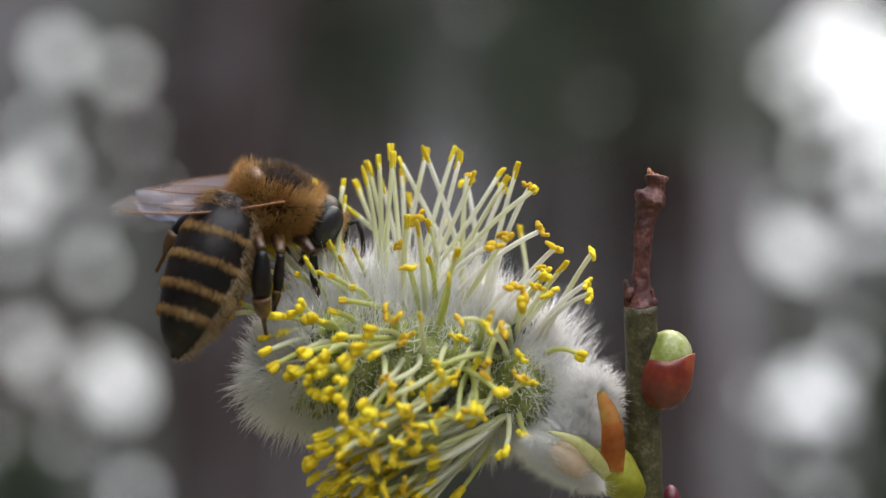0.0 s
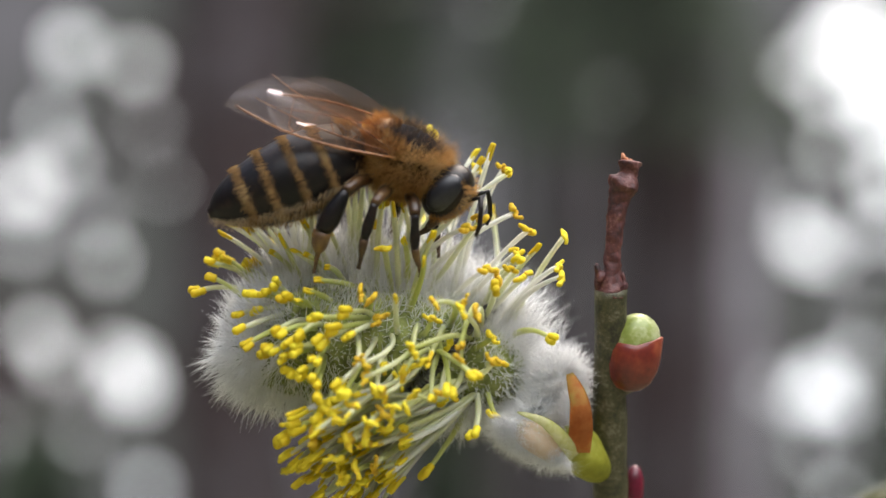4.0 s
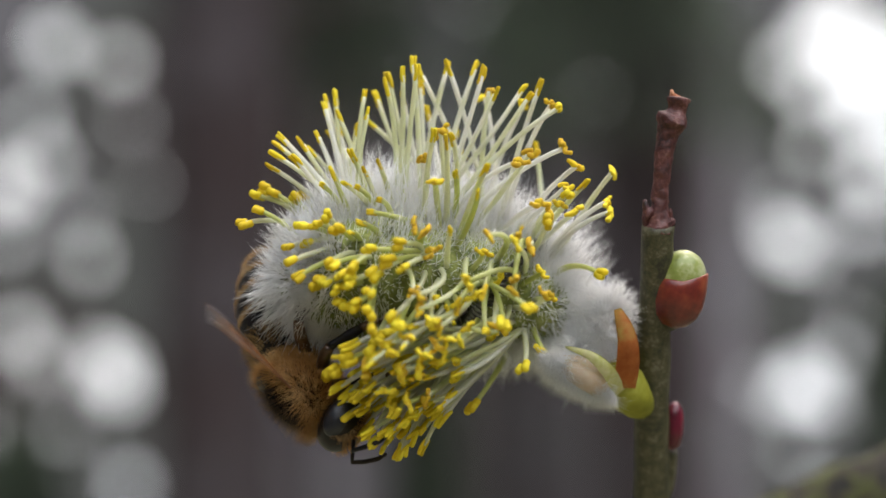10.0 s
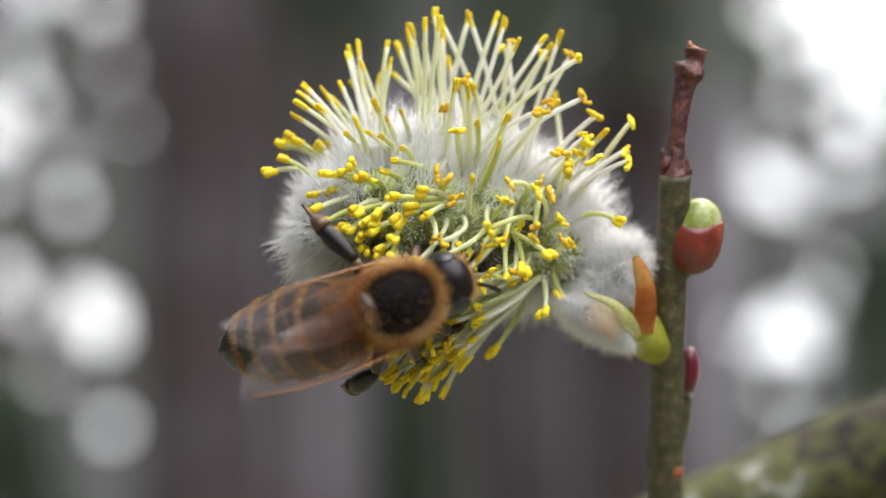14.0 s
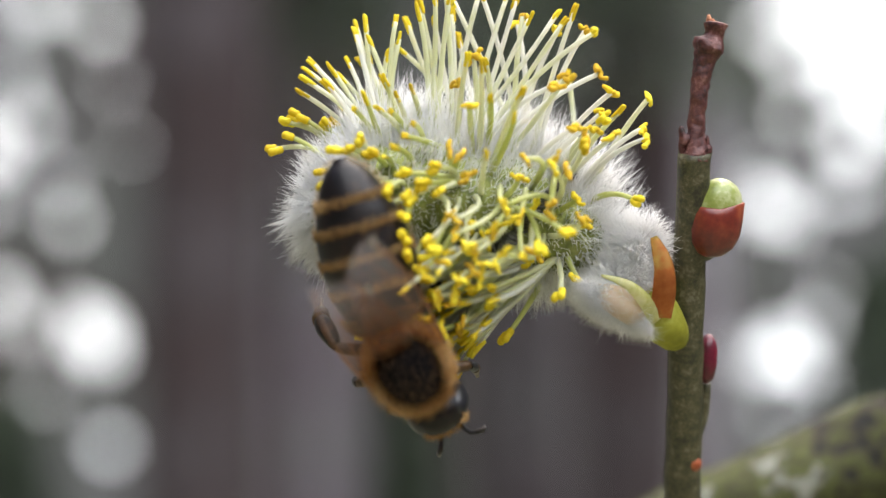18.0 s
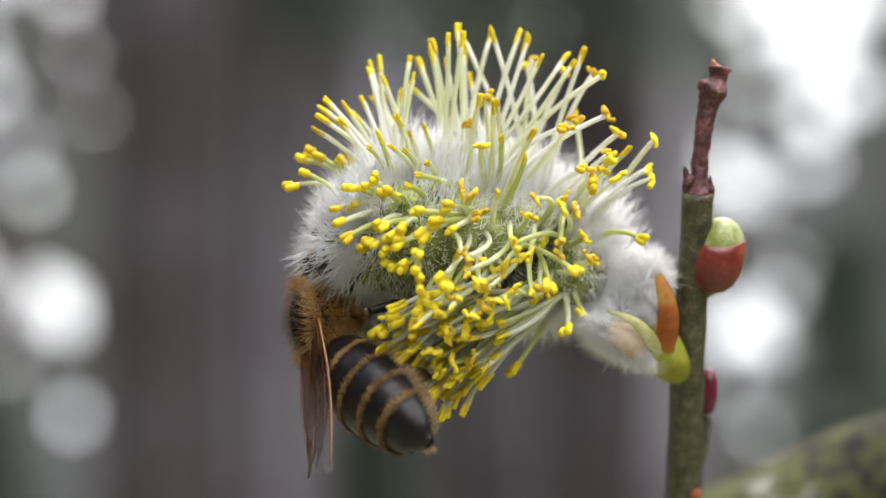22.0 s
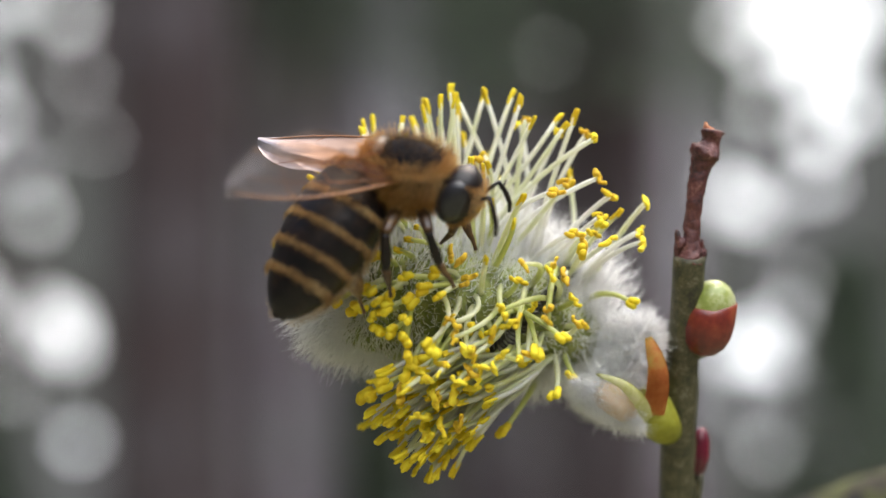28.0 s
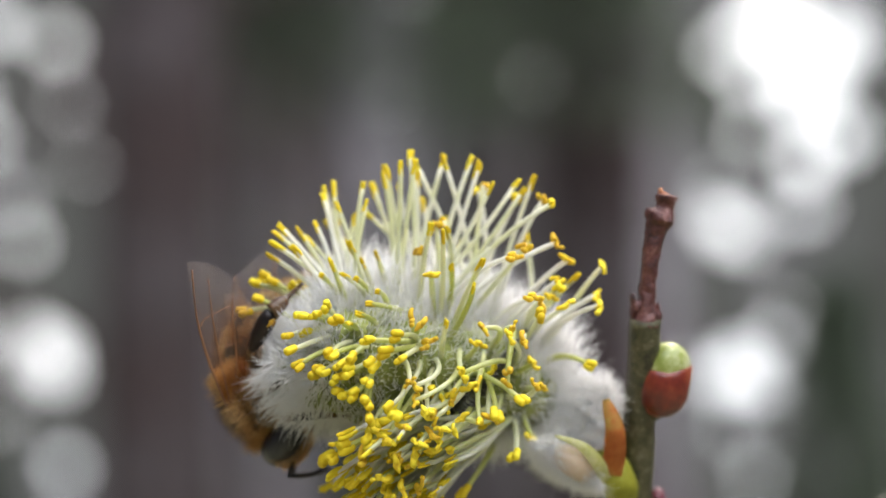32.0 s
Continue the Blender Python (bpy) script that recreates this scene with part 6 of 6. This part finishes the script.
    walk(wing_left, [
        (0, pose(-0.00030, 0.00190, 0.00080, 129.54, 26.95, 122.41)), (0.5, pose(-0.00030, 0.00190, 0.00080, 146.84, 22.55, 138.07)),
        (1, pose(-0.00030, 0.00190, 0.00080, 124.56, 26.07, 117.63)), (1.5, pose(-0.00030, 0.00190, 0.00080, 152.18, 20.81, 145.06)),
        (2, pose(-0.00030, 0.00190, 0.00080, 165.31, 20.49, 173.69)), (2.5, pose(-0.00030, 0.00190, 0.00080, 158.17, 25.20, 160.52)),
        (4.5, pose(-0.00030, 0.00190, 0.00080, 128.32, 3.64, 176.08)), (5, pose(-0.00030, 0.00190, 0.00080, 130.89, -4.84, 176.47)),
        (5.5, pose(-0.00030, 0.00190, 0.00080, -164.05, 5.96, -159.29)), (6, pose(-0.00030, 0.00190, 0.00080, -166.93, 4.62, -162.23)),
        (6.5, pose(-0.00030, 0.00190, 0.00080, -177.77, -3.12, -160.32)), (7, pose(-0.00030, 0.00190, 0.00080, 169.20, -0.53, -156.94)),
        (7.5, pose(-0.00030, 0.00190, 0.00080, 168.56, -2.39, -156.01)), (8, pose(-0.00030, 0.00190, 0.00080, 165.63, 1.02, -168.55)),
        (8.5, pose(-0.00030, 0.00190, 0.00080, 174.40, 21.27, -153.20)), (8.75, pose(-0.00030, 0.00190, 0.00080, -151.98, -13.50, -173.35)),
        (9, pose(-0.00030, 0.00190, 0.00080, -102.51, -26.28, 146.11)), (9.5, pose(-0.00030, 0.00190, 0.00080, -107.38, 22.15, -169.65)),
        (9.75, pose(-0.00030, 0.00190, 0.00080, -156.61, 16.78, 139.25)), (10, pose(-0.00030, 0.00190, 0.00080, 172.91, -18.82, 106.12)),
        (10.5, pose(-0.00030, 0.00190, 0.00080, -124.48, -24.70, 106.32)), (10.75, pose(-0.00030, 0.00190, 0.00080, -155.59, -58.83, 152.77)),
        (11, pose(-0.00030, 0.00190, 0.00080, 179.59, -19.17, -173.56)), (11.5, pose(-0.00030, 0.00190, 0.00080, 178.78, -18.99, -178.22)),
        (12, pose(-0.00030, 0.00190, 0.00080, -178.99, -20.91, 169.93)), (12.5, pose(-0.00030, 0.00190, 0.00080, 178.73, -20.62, 176.50)),
        (13, pose(-0.00030, 0.00190, 0.00080, 178.49, -15.66, 178.99)), (13.5, pose(-0.00030, 0.00190, 0.00080, 178.80, -18.45, -177.37)),
        (15.5, pose(-0.00030, 0.00190, 0.00080, -177.21, -22.54, 172.16)), (16, pose(-0.00030, 0.00190, 0.00080, -178.15, -23.78, 178.60)),
        (16.5, pose(-0.00030, 0.00190, 0.00080, -177.34, -21.84, 177.48)), (17, pose(-0.00030, 0.00190, 0.00080, -177.91, -23.35, 177.17)),
        (17.5, pose(-0.00030, 0.00190, 0.00080, 175.30, -19.20, -166.42)), (18, pose(-0.00030, 0.00190, 0.00080, -176.88, -33.58, 176.36)),
        (18.5, pose(-0.00030, 0.00190, 0.00080, -176.32, -39.37, -175.86)), (19, pose(-0.00030, 0.00190, 0.00080, 177.08, -36.99, -160.81)),
        (19.5, pose(-0.00030, 0.00190, 0.00080, -162.70, -32.11, -171.12)), (20, pose(-0.00030, 0.00190, 0.00080, -138.27, -23.96, 176.51)),
        (20.5, pose(-0.00030, 0.00190, 0.00080, 166.09, 0.56, -160.07)), (21, pose(-0.00030, 0.00190, 0.00080, 172.10, 15.55, -159.51)),
        (21.5, pose(-0.00030, 0.00190, 0.00080, 164.22, -3.90, -153.69)), (22, pose(-0.00030, 0.00190, 0.00080, 163.43, -6.67, -156.46)),
        (22.5, pose(-0.00030, 0.00190, 0.00080, 169.17, 8.15, -161.27)), (23, pose(-0.00030, 0.00190, 0.00080, 163.56, 8.22, 162.82)),
        (23.5, pose(-0.00030, 0.00190, 0.00080, 157.80, 11.29, 147.93)), (24, pose(-0.00030, 0.00190, 0.00080, 165.24, 4.19, 166.09)),
        (24.5, pose(-0.00030, 0.00190, 0.00080, 166.45, 18.31, 175.01)), (25.2, pose(-0.00030, 0.00190, 0.00080, 175.36, -18.00, 160.00)),
        (25.9, pose(-0.00030, 0.00190, 0.00080, 176.23, -18.00, 156.00)), (26.5, pose(-0.00030, 0.00190, 0.00080, 170.49, 10.33, -169.59)),
        (27, pose(-0.00030, 0.00190, 0.00080, 165.59, 20.23, 171.34)), (27.5, pose(-0.00030, 0.00190, 0.00080, 172.25, 17.03, -166.28)),
        (28, pose(-0.00030, 0.00190, 0.00080, 168.13, 13.05, 176.78)), (28.5, pose(-0.00030, 0.00190, 0.00080, 165.48, 16.49, 168.45)),
        (29, pose(-0.00030, 0.00190, 0.00080, 146.09, 38.69, 143.76)), (29.5, pose(-0.00030, 0.00190, 0.00080, -137.17, 2.19, -158.16)),
        (30, pose(-0.00030, 0.00190, 0.00080, -137.28, -2.76, -167.35)), (30.5, pose(-0.00030, 0.00190, 0.00080, -101.60, -17.88, -176.26)),
        (30.75, pose(-0.00030, 0.00190, 0.00080, -158.87, -7.80, 171.91)), (31, pose(-0.00030, 0.00190, 0.00080, 118.81, -12.11, 156.99)),
        (31.2, pose(-0.00030, 0.00190, 0.00080, 162.29, 1.53, 176.07)), (31.4, pose(-0.00030, 0.00190, 0.00080, 163.95, -0.34, 145.25)),
        (31.6, pose(-0.00030, 0.00190, 0.00080, 136.82, -3.04, 164.18)), (31.8, pose(-0.00030, 0.00190, 0.00080, 115.61, 3.25, 139.96)),
        (32, pose(-0.00030, 0.00190, 0.00080, 106.30, 15.73, 147.89)),
    ])
    walk(wing_right, [
        (0, pose(-0.00030, -0.00190, 0.00080, 162.20, 20.57, 165.15)), (0.5, pose(-0.00030, -0.00190, 0.00080, 167.93, 7.65, -177.94)),
        (1, pose(-0.00030, -0.00190, 0.00080, 167.42, 12.64, 179.30)), (1.5, pose(-0.00030, -0.00190, 0.00080, 171.83, 13.14, -161.09)),
        (2, pose(-0.00030, -0.00190, 0.00080, 134.46, 9.96, -147.53)), (2.5, pose(-0.00030, -0.00190, 0.00080, 128.79, 6.74, -150.55)),
        (4.5, pose(-0.00030, -0.00190, 0.00080, 121.47, 4.12, -169.41)), (5, pose(-0.00030, -0.00190, 0.00080, 121.27, 0.85, -172.32)),
        (5.5, pose(-0.00030, -0.00190, 0.00080, 166.03, 10.63, -178.17)), (6, pose(-0.00030, -0.00190, 0.00080, 164.03, 10.47, 172.35)),
        (6.5, pose(-0.00030, -0.00190, 0.00080, 165.46, 0.74, 176.42)), (7, pose(-0.00030, -0.00190, 0.00080, 165.43, 0.67, -170.25)),
        (7.5, pose(-0.00030, -0.00190, 0.00080, -170.03, -0.47, -169.92)), (8, pose(-0.00030, -0.00190, 0.00080, -166.82, 2.83, 176.32)),
        (8.5, pose(-0.00030, -0.00190, 0.00080, -173.64, 18.48, 158.22)), (9, pose(-0.00030, -0.00190, 0.00080, -111.03, 17.64, -136.80)),
        (9.5, pose(-0.00030, -0.00190, 0.00080, -109.38, 21.87, -173.76)), (9.75, pose(-0.00030, -0.00190, 0.00080, -149.71, 13.87, -159.24)),
        (10, pose(-0.00030, -0.00190, 0.00080, 169.81, 16.79, -142.97)), (10.25, pose(-0.00030, -0.00190, 0.00080, -173.70, -12.17, 169.63)),
        (10.5, pose(-0.00030, -0.00190, 0.00080, -139.68, -16.82, 112.77)), (10.75, pose(-0.00030, -0.00190, 0.00080, -150.04, -56.38, 143.64)),
        (11, pose(-0.00030, -0.00190, 0.00080, 179.08, -19.08, -170.61)), (11.5, pose(-0.00030, -0.00190, 0.00080, 177.88, -23.32, -175.04)),
        (12, pose(-0.00030, -0.00190, 0.00080, -179.73, -23.89, 173.91)), (12.5, pose(-0.00030, -0.00190, 0.00080, -179.67, -20.85, 170.03)),
        (13, pose(-0.00030, -0.00190, 0.00080, 179.14, -24.27, 176.72)), (13.5, pose(-0.00030, -0.00190, 0.00080, 179.33, -12.18, -179.33)),
        (15.5, pose(-0.00030, -0.00190, 0.00080, -178.55, -5.52, 163.33)), (16, pose(-0.00030, -0.00190, 0.00080, -176.05, -14.56, 165.58)),
        (16.5, pose(-0.00030, -0.00190, 0.00080, -174.89, -18.14, 166.08)), (17, pose(-0.00030, -0.00190, 0.00080, -175.56, -21.85, 168.44)),
        (17.5, pose(-0.00030, -0.00190, 0.00080, 178.42, -31.63, -179.99)), (18, pose(-0.00030, -0.00190, 0.00080, -174.48, -39.44, 171.93)),
        (18.5, pose(-0.00030, -0.00190, 0.00080, -174.28, -37.49, 177.50)), (19, pose(-0.00030, -0.00190, 0.00080, -162.22, -35.99, 172.73)),
        (19.5, pose(-0.00030, -0.00190, 0.00080, -145.70, -19.12, 167.57)), (20, pose(-0.00030, -0.00190, 0.00080, -133.39, -9.33, 175.53)),
        (20.5, pose(-0.00030, -0.00190, 0.00080, -166.15, -3.70, -166.23)), (21, pose(-0.00030, -0.00190, 0.00080, 168.07, 4.58, -149.90)),
        (21.5, pose(-0.00030, -0.00190, 0.00080, 165.36, -1.27, -152.00)), (22, pose(-0.00030, -0.00190, 0.00080, 163.33, -5.59, -153.47)),
        (22.5, pose(-0.00030, -0.00190, 0.00080, 165.32, -0.95, -154.12)), (23, pose(-0.00030, -0.00190, 0.00080, 169.19, 7.26, -146.33)),
        (23.5, pose(-0.00030, -0.00190, 0.00080, 167.98, 5.14, -150.96)), (24, pose(-0.00030, -0.00190, 0.00080, 166.23, 1.90, -153.40)),
        (24.5, pose(-0.00030, -0.00190, 0.00080, 162.55, -4.88, -141.17)), (25.2, pose(-0.00030, -0.00190, 0.00080, 162.58, -18.00, -160.00)),
        (25.9, pose(-0.00030, -0.00190, 0.00080, 160.38, -18.00, -156.00)), (26.5, pose(-0.00030, -0.00190, 0.00080, 131.02, -18.88, -145.26)),
        (27, pose(-0.00030, -0.00190, 0.00080, 135.89, -3.97, -136.12)), (27.5, pose(-0.00030, -0.00190, 0.00080, 132.93, -9.18, -140.05)),
        (28, pose(-0.00030, -0.00190, 0.00080, 135.74, -3.72, -136.99)), (28.5, pose(-0.00030, -0.00190, 0.00080, 140.75, 3.19, -131.24)),
        (29, pose(-0.00030, -0.00190, 0.00080, 152.82, 11.42, -158.14)), (29.5, pose(-0.00030, -0.00190, 0.00080, 145.46, -0.59, -158.93)),
        (30, pose(-0.00030, -0.00190, 0.00080, 157.05, 2.52, -162.60)), (30.5, pose(-0.00030, -0.00190, 0.00080, 169.40, -28.43, -176.69)),
        (31, pose(-0.00030, -0.00190, 0.00080, 139.93, -6.89, 143.92)), (31.2, pose(-0.00030, -0.00190, 0.00080, 147.45, 6.62, -177.66)),
        (31.4, pose(-0.00030, -0.00190, 0.00080, 150.53, -0.66, 158.57)), (31.6, pose(-0.00030, -0.00190, 0.00080, 129.51, 9.19, 169.44)),
        (31.8, pose(-0.00030, -0.00190, 0.00080, 126.87, 20.30, -170.59)), (32, pose(-0.00030, -0.00190, 0.00080, 123.40, 39.85, -175.92)),
    ])


motions()
